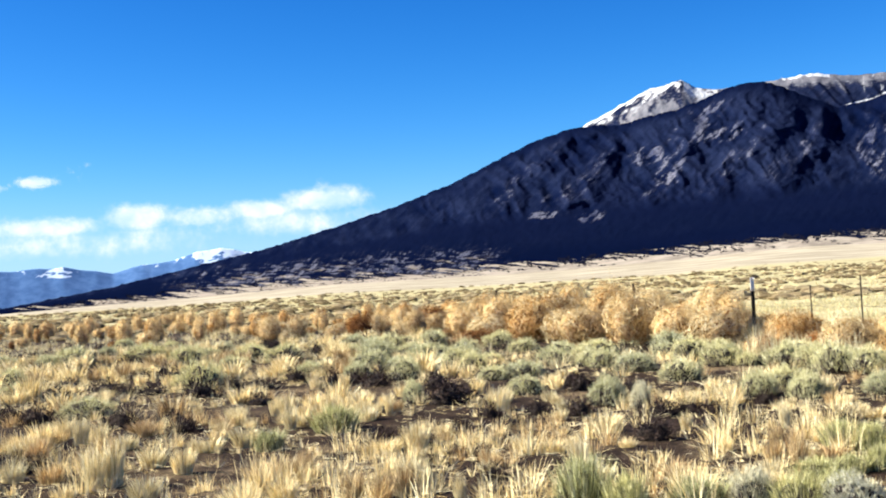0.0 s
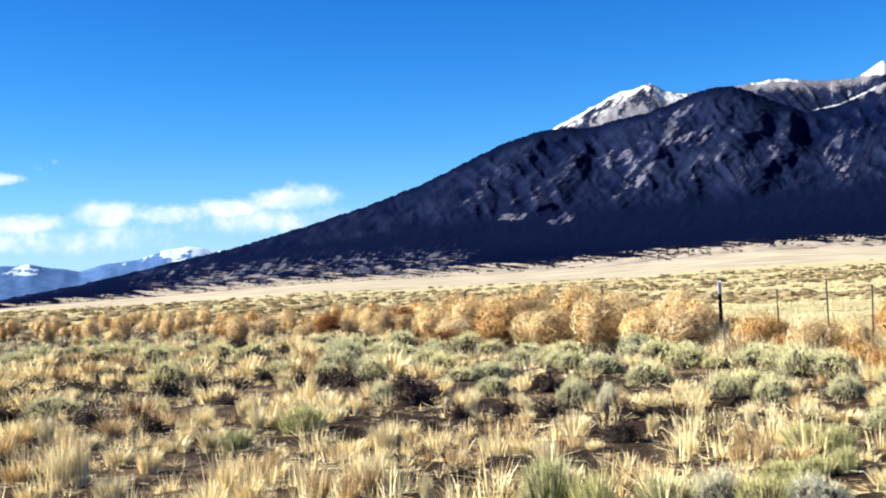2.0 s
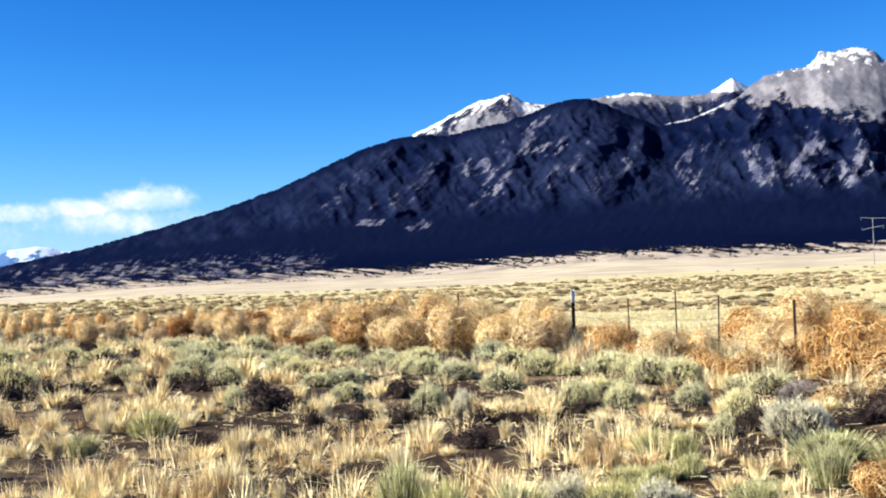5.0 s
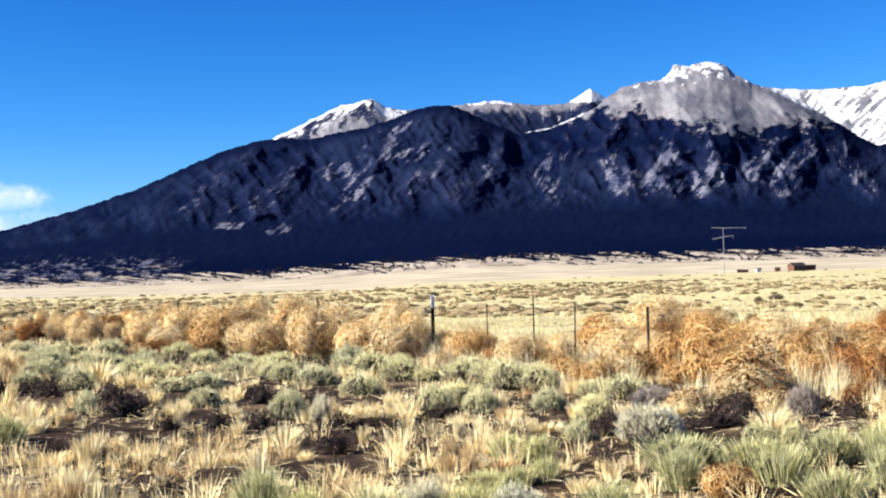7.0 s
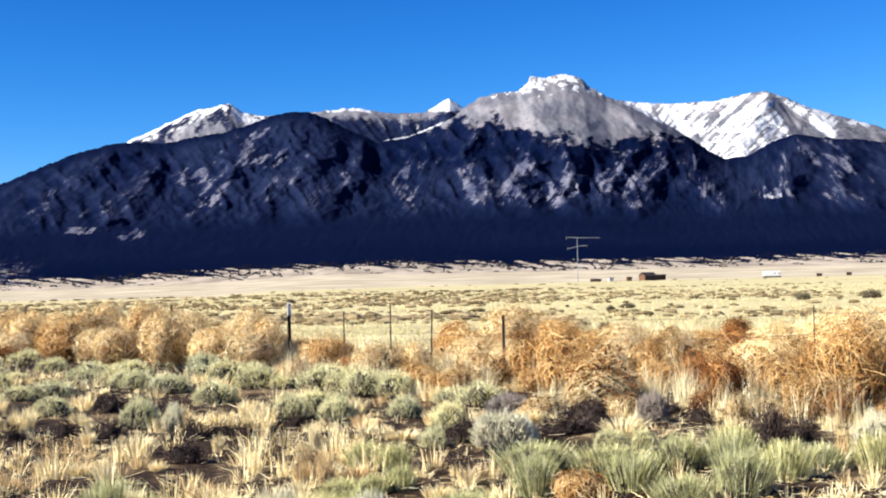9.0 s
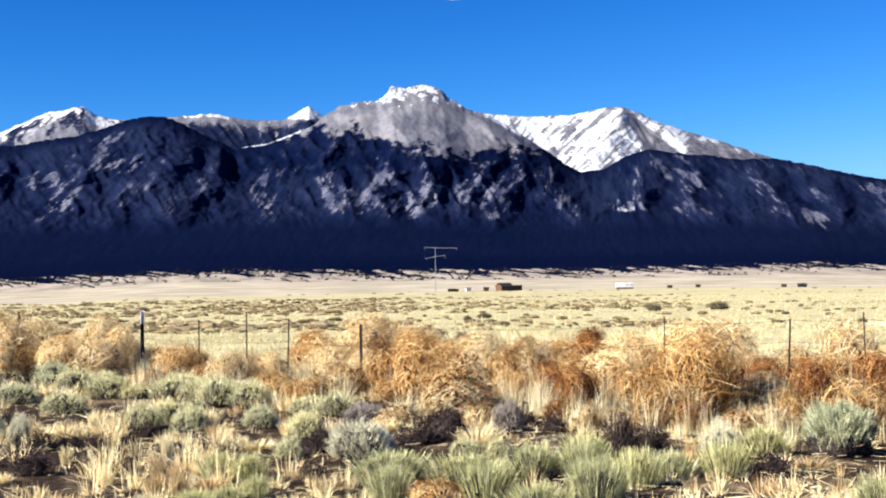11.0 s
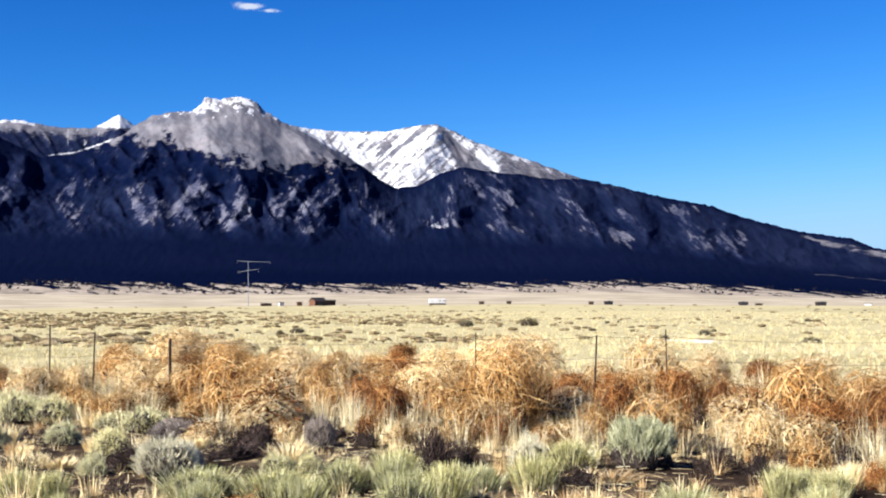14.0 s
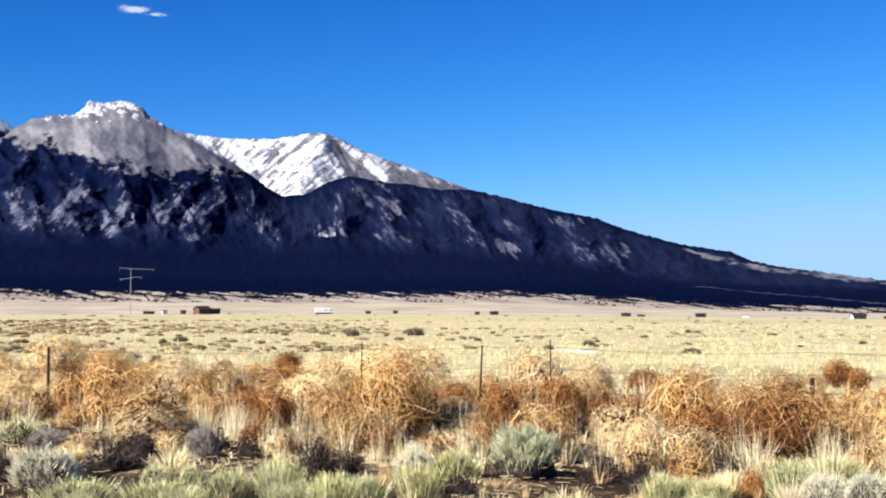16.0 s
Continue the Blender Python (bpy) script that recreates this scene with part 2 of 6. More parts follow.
def mountain_material():
    m, n, l = material("hazed_forested_mountain")
    place = n.new("ShaderNodeTexCoord").outputs["Object"]
    mask = {}
    for key in ("rock", "snow", "open", "scrub_and_light", "wood_shade", "across", "up"):
        a = n.new("ShaderNodeAttribute")
        a.attribute_name = key
        mask[key] = a.outputs["Fac"]
    tall = n.new("ShaderNodeMapping")
    tall.inputs["Scale"].default_value = (1.5, 0.3, 0.35)
    tall.inputs["Rotation"].default_value = (0.0, radians(18), 0.0)
    l.new(place, tall.inputs["Vector"])
    steep = tall.outputs["Vector"]
    grain, crag, broad = noise_node(n, l, 0.075, 8.0, steep, 0.65), noise_node(n, l, 0.022, 8.0, steep, 0.65), noise_node(n, l, 0.0028, 4.0, place)
    # mottling drawn out along the fall of the spurs
    lie = n.new("ShaderNodeCombineXYZ")
    l.new(mask["across"], lie.inputs["X"])
    l.new(maths(n, l, "MULTIPLY", mask["up"], 0.55), lie.inputs["Y"])
    mottle, patchy = noise_node(n, l, 3.6, 8.0, lie.outputs[0], 0.74), noise_node(n, l, 1.5, 6.0, lie.outputs[0], 0.65)
    # relief shade put into the woodland colour: darker in ravines, paler on spurs
    relief = maths(n, l, "MULTIPLY", maths(n, l, "SUBTRACT", mottle, 0.5), maths(n, l, "MULTIPLY", mask["wood_shade"], 1.9))
    stand = maths(n, l, "ADD", mask["wood_shade"], relief)
    # blue haze of distance is put into the woodland and scrub colours
    hazed_forest = mixed(n, l, ramp(n, l, stand, 0.15, 0.95), (0.0014, 0.0037, 0.0175), (0.0106, 0.0165, 0.0440))
    hazed_forest = mixed(n, l, ramp(n, l, broad, 0.4, 0.65), hazed_forest, mixed(n, l, 0.25, hazed_forest, (0.0038, 0.0068, 0.027)))
    rock = mixed(n, l, ramp(n, l, crag, 0.36, 0.64), (0.090, 0.096, 0.122), (0.175, 0.177, 0.200))
    rock = mixed(n, l, ramp(n, l, noise_node(n, l, 0.005, 5.0, place, 0.6), 0.42, 0.62), rock, mixed(n, l, ramp(n, l, crag, 0.4, 0.6), (0.118, 0.115, 0.133), (0.203, 0.197, 0.216)))
    grass = mixed(n, l, ramp(n, l, crag, 0.35, 0.65), (0.22, 0.190, 0.155), (0.40, 0.350, 0.285))
    snow = mixed(n, l, ramp(n, l, grain, 0.4, 0.62), (0.34, 0.365, 0.405), (0.64, 0.655, 0.66))

    clump = noise_node(n, l, 0.055, 8.0, place, 0.72)

    def edge(value, width, speckle=grain, amount=1.1):
        return ramp(n, l, maths(n, l, "ADD", value, maths(n, l, "MULTIPLY", maths(n, l, "SUBTRACT", speckle, 0.5), amount)), 0.5 - width, 0.5 + width)
    # single trees stand dark on the open slopes
    trees = ramp(n, l, noise_node(n, l, 0.14, 3.0, place, 0.6), 0.50, 0.60)
    scrub_and_light = mixed(n, l, ramp(n, l, patchy, 0.4, 0.62), (0.050, 0.058, 0.100), (0.145, 0.149, 0.190))
    scrub_and_light = mixed(n, l, maths(n, l, "MULTIPLY", trees, 0.6), scrub_and_light, (0.008, 0.010, 0.026))
    share = maths(n, l, "ADD", mask["scrub_and_light"], maths(n, l, "MULTIPLY", maths(n, l, "SUBTRACT", mottle, 0.5), 2.3))
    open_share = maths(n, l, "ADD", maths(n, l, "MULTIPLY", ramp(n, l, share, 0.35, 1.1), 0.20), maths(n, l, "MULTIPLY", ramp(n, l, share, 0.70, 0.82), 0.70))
    c = mixed(n, l, open_share, hazed_forest, scrub_and_light)
    c = mixed(n, l, edge(mask["rock"], 0.20, clump, 1.4), c, rock)
    c = mixed(n, l, edge(mask["open"], 0.16, clump, 0.8), c, grass)
    c = mixed(n, l, edge(mask["snow"], 0.22, mottle, 1.2), c, snow)
    d, o, b = n.new("ShaderNodeBsdfDiffuse"), n.new("ShaderNodeOutputMaterial"), n.new("ShaderNodeBump")
    b.inputs["Strength"].default_value, b.inputs["Distance"].default_value = 0.35, 9.0
    l.new(relief, b.inputs["Height"])
    l.new(b.outputs["Normal"], d.inputs["Normal"])
    l.new(c, d.inputs["Color"])
    l.new(d.outputs[0], o.inputs["Surface"])
    return m


def far_range_material():
    m, n, l = material("hazy_far_range")
    place = n.new("ShaderNodeTexCoord").outputs["Object"]
    a = n.new("ShaderNodeAttribute")
    a.attribute_name = "snow"
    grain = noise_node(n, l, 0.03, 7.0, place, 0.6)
    # the haze of distance is put into the blue slopes and bluish snow
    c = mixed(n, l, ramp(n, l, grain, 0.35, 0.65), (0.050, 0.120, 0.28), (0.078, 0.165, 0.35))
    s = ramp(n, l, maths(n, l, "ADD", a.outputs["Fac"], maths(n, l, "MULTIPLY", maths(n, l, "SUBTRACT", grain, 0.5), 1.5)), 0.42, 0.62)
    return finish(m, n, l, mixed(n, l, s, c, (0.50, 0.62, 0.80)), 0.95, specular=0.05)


M_GROUND, M_MOUNTAIN, M_FAR = ground_material(), mountain_material(), far_range_material()

# ---- the lie of the land: azimuth and height in degrees as seen from the viewpoint ----
CREST_A = [(-35.92, 0.02), (-31.31, 0.71), (-26.49, 1.67), (-24.02, 2.18), (-21.51, 2.85), (-18.98, 3.56), (-16.44, 4.43), (-13.87, 5.57), (-12.59, 6.11), (-11.33, 6.42), (-10.13, 6.6), (-9.05, 6.48), (-7.63, 6.8), (-6.4, 7), (-5.41, 7.3), (-4.6, 7.62), (-4.0, 7.79), (-3.4, 7.88), (-2.8, 7.85), (-2.3, 7.72), (-1.7, 7.46), (-0.94, 7.05), (0.3, 6.5), (1.55, 6.66), (2.81, 7.11), (3.69, 7.55), (4.07, 7.88), (4.83, 8.38), (5.82, 8.59), (6.56, 8.6)]
CREST_B = [(6.86, 8.83), (7.19, 9.25), (7.8, 9.17), (8.66, 9.29), (9.49, 8.89), (10.43, 8.23), (11.38, 7.94), (12.54, 7.27), (13.69, 6.49), (14.82, 5.71), (15.41, 5.36), (16.41, 5.47), (17.41, 5.99), (18.4, 6.3), (19.39, 6.08), (21.1, 5.91), (22.31, 5.69), (23.64, 5.73), (25.39, 5.3), (27.37, 4.79), (29.35, 4.39), (30.33, 3.96), (32.76, 3.27), (34.91, 2.93), (35.86, 2.51), (37.49, 2.18), (39.34, 1.93), (41.32, 1.63)]
CREST = CREST_A + CREST_B
BACK = [(-11.35, 6.1), (-10.33, 6.7), (-9.57, 7.01), (-8.81, 7.4), (-7.55, 7.96), (-6.81, 8.09), (-6.19, 8.24), (-5.61, 7.87), (-4.79, 7.68), (-3.42, 7.76), (-2.41, 7.88), (-1.16, 8), (-0.54, 8.01), (-0.16, 7.92), (0.58, 7.8), (2.33, 7.74), (2.71, 7.98), (3.46, 8.37), (4.07, 7.97), (4.56, 7.66), (8.97, 7.59), (11.19, 8.01), (12.44, 7.87), (13.69, 7.83), (14.94, 7.84), (16.19, 8.06), (17.19, 8.17), (17.93, 7.9), (18.91, 7.39), (19.89, 7.05), (21.11, 6.65), (22.32, 6.2), (23.51, 5.75), (24.7, 5.23), (25.87, 4.64)]
FOOT = [(-35.93, -0.07), (-28.97, 0.29), (-21.63, 0.61), (-14.16, 0.69), (-6.76, 0.99), (-1.51, 1.27), (5.95, 1.12), (13.32, 1.07), (17.92, 1.11), (25.38, 1.17), (32.74, 0.75), (39.77, 0.43)]
BELT = [(-28.93, 1.02), (-21.57, 1.85), (-15.75, 2.43), (-8.8, 2.73), (-1.48, 2.88), (5.99, 3.1), (13.36, 2.79), (17.91, 2.97), (25.38, 2.61), (32.75, 1.61), (37.48, 1.34)]
EDGE = [(-35.94, -0.31), (-29, -0.32), (-21.67, -0.13), (-14.21, -0.18), (-6.83, -0.11), (-4, 0.07), (8.41, 0.19), (13.03, 0.21), (22.89, 0.2), (32.73, 0.09), (41.29, 0.03)]
TREELINE = [(2.4, 6.95), (3.2, 7.1), (3.9, 7.3), (5.29, 7.39), (6.51, 6.97), (7.72, 6.67), (8.93, 6.49), (10.36, 6.06), (11.81, 6.47), (13.68, 6.37)]
FAR = [(-35.85, 1.62), (-34.5, 1.6), (-33.35, 1.66), (-32.44, 1.45), (-31.28, 1.31), (-30.09, 1.57), (-28.9, 1.7), (-27.68, 2.05), (-26.71, 2.17), (-25.75, 1.93)]
CLEAR = [(-5.61, 6.26, 1.12, 1), (-7.81, 5.11, 1.12, 0.35), (-4.15, 5.8, 1, 0.45), (-6.86, 4.3, 0.75, 0.6), (4.65, 4.3, 1, 0.55), (6.15, 4.34, 0.75, 0.65), (8.63, 4.28, 0.65, 0.75), (7.51, 4.06, 0.62, 0.5), (17.44, 3.79, 1.12, 0.3), (12.18, 3.93, 1, 0.55), (-12.33, 2.81, 1, 0.17), (-10.46, 2.63, 0.75, 0.25), (27.97, 4.33, 1, 0.25), (25.37, 3.08, 0.62, 0.5), (20.11, 5.15, 0.62, 0.75), (30.22, 2.96, 0.88, 0.4), (27.87, 4.27, 1, 0.2), (18.89, 5.46, 0.35, 0.55)]
# spurs, each from its top downwards
SPURS_WEST = [[(-3.35, 7.7), (-5.14, 6.32), (-6.69, 4.37), (-7.73, 2.79)], [(-1.62, 6.83), (-2.67, 5.38), (-4.2, 4.18), (-5.62, 2.6)], [(-10.11, 6.55), (-12.11, 5.48), (-13.61, 4.03), (-14.37, 2.94)], [(-8.12, 6.76), (-9.4, 5.43), (-10.67, 3.97), (-12.3, 2.65)], [(-0.15, 6.28), (-0.93, 4.95), (-2.22, 3.75), (-3.24, 2.66)]]
SPURS_MIDDLE = [[(3.96, 7.34), (2.81, 6.17), (1.42, 4.87), (1.88, 3.74)], [(4.81, 7.3), (4.03, 5.87), (4.84, 4.61), (5.64, 3.23)], [(6.73, 6.96), (7.4, 5.47), (6.17, 4.43), (7.32, 3.16)], [(8.39, 6.5), (9.18, 5.26), (8.31, 4.21), (8.98, 2.85)], [(10.5, 6.19), (11.64, 5.72), (10.67, 4.46), (10.27, 3.04)], [(12.59, 6.73), (12.88, 5.29), (11.58, 4.17), (11.31, 2.99)], [(11.45, 7.29), (13.93, 5.44), (15.17, 3.7), (15.42, 2.96)]]
SPURS_EAST = [[(17.68, 6.23), (18.3, 4.94), (17.67, 3.7), (17.91, 2.95)], [(20.05, 6.17), (20.92, 5.04), (20.16, 3.93), (21.15, 3.17)], [(21.92, 6.14), (23.15, 4.89), (24.37, 3.27), (24.85, 2.4)], [(24.64, 5.24), (26.09, 3.86), (26.32, 2.63), (27.52, 1.88)], [(26.83, 4.78), (28.51, 3.58), (28.98, 2.59), (29.92, 1.73)], [(30.19, 3.91), (29.46, 2.95), (30.88, 2.2), (31.57, 1.59)]]
SPURS_SUMMIT = [[(8.83, 8.92), (10.56, 8.0), (12.35, 6.46), (14.1, 4.51)], [(5.34, 8.56), (6.63, 7.45), (8.16, 6.64), (9.08, 5.99)]]
SPURS_SNOW = [[(17.69, 8.46), (17.06, 7.42), (16.3, 6.44), (15.8, 5.57)], [(17.94, 8.36), (19.18, 7.04), (20.43, 6.04), (21.92, 5.4)]]
SNOWBITS = [(17.32, 3.7, 0.88, 0.17), (21.17, 3.24, 0.3, 0.15), (0.83, 6.73, 1.25, 0.17)]
crest_at, back_at, foot_at, belt_at, edge_at, treeline_at, far_at = (curve_through(p) for p in (CREST, BACK, FOOT, BELT, EDGE, TREELINE, FAR))


def rise(el, r):
    return EYE + r * np.tan(np.radians(el))


FENCE_AZ, FENCE_D = [-40, -32, -14.8, -8.7, -3.7, 0.7, 5.7, 18.9, 27.2, 38.3, 50], [95, 72, 40, 33, 27.5, 24.3, 22, 19.7, 19.1, 19.1, 20]


def ground_height(x, y):
    """The ground: level and slightly uneven near by, then a fan that climbs to the mountain's foot."""
    x, y = np.asarray(x, float), np.asarray(y, float)
    r, az = np.hypot(x, y), np.degrees(np.arctan2(x, y))
    rough = (fbm(x * 0.35, y * 0.35, 3, 3) - 0.5) * 0.16 * smooth(r, 2, 9) + (fbm(x * 0.02, y * 0.02, 3, 5) - 0.5) * 0.9 * smooth(r, 60, 260)
    ahead = 1 - smooth(np.abs(az - 2), 44, 75)
    el = np.interp(r, [640, 1250], [0, 1])
    e0 = np.minimum(edge_at(az), 0.22)
    fan = rise(e0 * (1 - el) + (0.55 * foot_at(az) + 0.45 * e0) * el, np.clip(r, 1, 1250))
    return rough + ahead * fan * smooth(r, 90, 640)


def build_ground():
    az = np.radians(np.concatenate([np.arange(-46, 50, 0.48), np.arange(50, 314.01, 3.0)]))
    r = np.concatenate([[0.0], np.geomspace(1.0, 4900, 180)])
    A, R = np.meshgrid(az, r)
    X, Y = R * np.sin(A), R * np.cos(A)
    Z = ground_height(X, Y)
    rows, cols = R.shape
    faces = grid_faces(rows, cols)
    d = np.hypot(X, Y)
    deg = np.degrees(np.arctan2(X, Y))
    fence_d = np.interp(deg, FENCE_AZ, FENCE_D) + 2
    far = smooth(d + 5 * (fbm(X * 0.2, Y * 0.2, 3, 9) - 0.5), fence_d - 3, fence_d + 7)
    fan = smooth(d + 160 * (fbm(X * 0.004, Y * 0.02, 4, 11) - 0.5), 560, 700)
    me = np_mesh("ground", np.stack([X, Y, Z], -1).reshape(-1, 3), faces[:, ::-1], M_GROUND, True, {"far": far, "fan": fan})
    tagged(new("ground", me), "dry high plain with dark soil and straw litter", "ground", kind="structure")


def spur_field(A, el, spurs, wide):
    """For a set of spurs: how far each point lies up the nearest one's flank (1 on its back), and on which side of it (below zero: west)."""
    best, side = np.zeros_like(A), np.zeros_like(A)
    for line in spurs:
        for k, ((a0, e0), (a1, e1)) in enumerate(zip(line, line[1:])):
            da, de = a1 - a0, e1 - e0
            t = np.clip(((A - a0) * da + (el - e0) * de) / (da * da + de * de), 0, 1)
            off = (A - a0 - t * da) * -de - (el - e0 - t * de) * -da
            w = wide * (0.6 + 0.25 * (k + t))
            q = 1 - np.hypot(A - a0 - t * da, el - e0 - t * de) / w
            q = q * np.minimum(1, 0.15 + 0.9 * (k + t))
            nearer = q > best
            best, side = np.where(nearer, q, best), np.where(nearer, np.sign(off) * (1 - q), side)
    return best, side


def build_massif():
    """The forested mountain with its grey summit: fan edge, wooded apron, gullied slopes, crest and hidden back slope."""
    az = np.arange(-41, 47, 0.075)
    u = np.concatenate([np.linspace(0, 1, 210), [1.06, 1.2, 1.5]])
    A, U = np.meshgrid(az, u)
    crest, foot, belt = crest_at(A), foot_at(A), belt_at(A)
    belt = np.minimum(belt, foot + 0.62 * (crest - foot))
    r_crest = 3350 + 300 * (fbm(A * 0.12, A * 0, 3, 21) - 0.5) + 60 * (crest - 6)
    low = 0.55 * foot + 0.45 * np.minimum(edge_at(A), 0.22)
    # u: 0 lower fan, 0.14 foot of the woods, 0.36 top of the apron, 1 crest
    t = np.clip(U, 0, 1)
    el = np.where(t < 0.14, low + (foot - low) * t / 0.14, np.where(t < 0.36, foot + (belt - foot) * (t - 0.14) / 0.22, belt + (crest - belt) * (np.maximum(t - 0.36, 0) / 0.64) ** 0.94))
    R = np.where(t < 0.14, 1240 + 360 * t / 0.14, np.where(t < 0.36, 1600 + 750 * (t - 0.14) / 0.22, 2350 + (r_crest - 2350) * ((t - 0.36) / 0.64)))
    slope = smooth(t, 0.33, 0.5) * (1 - smooth(t, 0.90, 1.0))
    height = np.clip((crest - belt) / 4.0, 0.05, 1)
    # spurs that fork downwards, and rills between them
    wa, we = A + 0.9 * (fbm(A * 0.9, el * 0.9, 4, 31) - 0.5), el + 0.7 * (fbm(A * 0.8 + 7, el * 1.0, 4, 33) - 0.5)
    spurs = ridged((wa + 0.3 * we) * 0.50, we * 0.42, 5, 41) - 0.62
    rills = ridged(wa * 1.15 + 0.8 * we, we * 0.75 - 0.3 * wa, 5, 51) - 0.6
    backs, side = spur_field(wa, we, SPURS_WEST + SPURS_MIDDLE + SPURS_EAST, 0.80)
    ridge, _ = spur_field(wa, we, SPURS_SUMMIT, 1.3)
    calm = 1 - 0.65 * smooth(el - np.where((A > 2.4) & (A < 13.8), treeline_at(A), 20.0), -0.5, 0.4)
    el = el + slope * height * calm * (0.20 * spurs + 0.14 * rills)
    el = el + smooth(t, 0.12, 0.2) * (1 - slope) * 0.035 * (fbm(A * 4, U * 60, 3, 61) - 0.5)
    jag = smooth(t, 0.93, 1.0) * 0.10 * (ridged(A * 3.0, A * 0, 4, 71) - 0.6) * np.where((A > 6.4) & (A < 10), 2.6, 0.7)
    jag = jag + smooth(t, 0.95, 1.0) * 0.13 * (fbm(A * 6.0, A * 0, 4, 73, 0.65) - 0.5)
    el = np.minimum(el, crest - 0.015 * (1 - t)) + jag
    crest_fade = 1 - smooth(t, 0.93, 1.0)
    R = R - slope * calm * (75 * spurs + 72 * rills) - smooth(t, 0.33, 0.45) * crest_fade * (np.interp(A, [-6, 1, 3, 16, 20], [42, 42, 70, 70, 75]) * backs + 70 * ridge)
    back = U > 1
    R = np.where(back, r_crest + (U - 1) * 1800, R)
    Z = rise(el, R)
    Z = np.where(back, np.maximum(rise(crest, r_crest) - (U - 1) * 900, -20), Z)
    Z[0] -= 3.0
    X, Y = R * np.sin(np.radians(A)), R * np.cos(np.radians(A))
    # cover: bare rock, snow and open grass; the rest is forest
    run = A - np.interp(A, [-20, -2, 3, 13, 19, 40], [0.95, 0.95, 0.65, 0.55, -0.75, -0.85]) * el
    streak = fbm(run * 3.6, el * 1.9 + 0.4 * A, 6, 81, 0.62)
    tree = np.where((A > 2.4) & (A < 13.8), treeline_at(A), 20.0)
    rock = smooth(el - tree + 1.9 * (fbm(A * 2.0 + 1.2 * el, el * 2.4 - 0.8 * A, 6, 83, 0.66) - 0.5), -0.55, 0.65)
    # dry brush and larger clearings; sunlight on the spurs' sunward faces is painted paler
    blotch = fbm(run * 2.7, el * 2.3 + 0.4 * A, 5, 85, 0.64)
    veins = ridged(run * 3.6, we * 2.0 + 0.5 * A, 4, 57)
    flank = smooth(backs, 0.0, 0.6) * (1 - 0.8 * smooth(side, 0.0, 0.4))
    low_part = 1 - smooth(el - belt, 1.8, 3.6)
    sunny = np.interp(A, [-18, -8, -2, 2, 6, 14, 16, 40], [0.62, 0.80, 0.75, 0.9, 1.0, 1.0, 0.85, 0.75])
    scrub_and_light = slope * sunny * np.clip((0.12 + 0.62 * flank * (0.3 + 0.7 * low_part)) + 1.5 * (blotch - 0.5) + 0.5 * (veins - 0.62) + 0.5 * rills, 0, 0.9)
    scrub_and_light = np.maximum(scrub_and_light, 0.50 * smooth(A, 18.5, 21.0) * (1 - smooth(A, 25.5, 29)) * smooth(el - crest + 0.5 + 0.7 * (streak - 0.5), -0.05, 0.2))
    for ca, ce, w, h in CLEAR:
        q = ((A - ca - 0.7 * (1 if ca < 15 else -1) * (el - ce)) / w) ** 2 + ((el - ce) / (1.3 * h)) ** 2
        scrub_and_light = np.maximum(scrub_and_light, 0.92 * (1 - smooth(q + 1.6 * (0.5 - blotch), 0.2, 1.3)) * smooth(streak, 0.34, 0.54))
    # tone of the woodland, with slope shade and apron haze painted in
    wood_shade = 0.13 + (0.17 * smooth(el - foot, 0.2, 0.9) + np.interp(A, [13, 17, 38], [0.0, 0.04, 0.06])) * (1 - slope) + slope * (np.interp(A, [-26, -14, -8, -2, 2, 16, 30], [0.22, 0.30, 0.44, 0.46, 0.40, 0.40, 0.50]) + 0.5 * spurs + 0.35 * rills + 0.7 * (blotch - 0.5) + 0.3 * (streak - 0.5) - 0.24 * smooth(el - belt, 1.6, 2.8) * smooth(A, 0, 2) * (1 - smooth(A, 13, 16)))
    snow = smooth(el + 2.6 * (fbm(A * 4.6, el * 6, 5, 91, 0.66) - 0.5), 8.72, 9.05) * 0.9
    line = smooth(A, 9.6, 10.2) * (1 - smooth(A, 12.5, 13.2)) * smooth(el - crest, -0.22, -0.05)
    snow = np.maximum(snow, line * smooth(fbm(A * 3, el * 3, 3, 93), 0.35, 0.6))
    for ca, ce, w, h in SNOWBITS:
        q = ((A - ca) / w) ** 2 + ((el - ce) / h) ** 2
        snow = np.maximum(snow, 0.49 * (1 - smooth(q, 0.1, 1.0)) * smooth(fbm(A * 4, el * 9, 4, 95, 0.6), 0.44, 0.58))
    wander = 2.0 * (fbm(A * 1.3 + el * 4.0, el * 10 + 1.3 * A, 6, 97, 0.66) - 0.5)
    sparse = (1 - smooth(A, -16, -12)) * smooth(A, -33, -26)
    opened = 1 - smooth(el + np.interp(A, [10, 18], [1.05, 0.55]) * wander - foot, -0.15, 0.17)
    opened = opened * (1 - 0.7 * smooth(el - foot, 0.04, 0.12))
    opened = np.maximum(opened, sparse * 0.50 * (1 - smooth(el - foot, 0.25, 1.1)) * smooth(fbm(A * 1.1 + el, el * 7, 4, 88, 0.6), 0.32, 0.56))
    strips = fbm(A * 0.9 + 2.5 * el, el * 14 + 1.5 * A, 6, 87, 0.62)
    opened = opened - 0.95 * smooth(strips, 0.50, 0.60) * smooth(el - foot, -0.30, -0.06) * np.interp(A, [-30, -10, 14, 40], [0.9, 1.0, 1.0, 0.85])
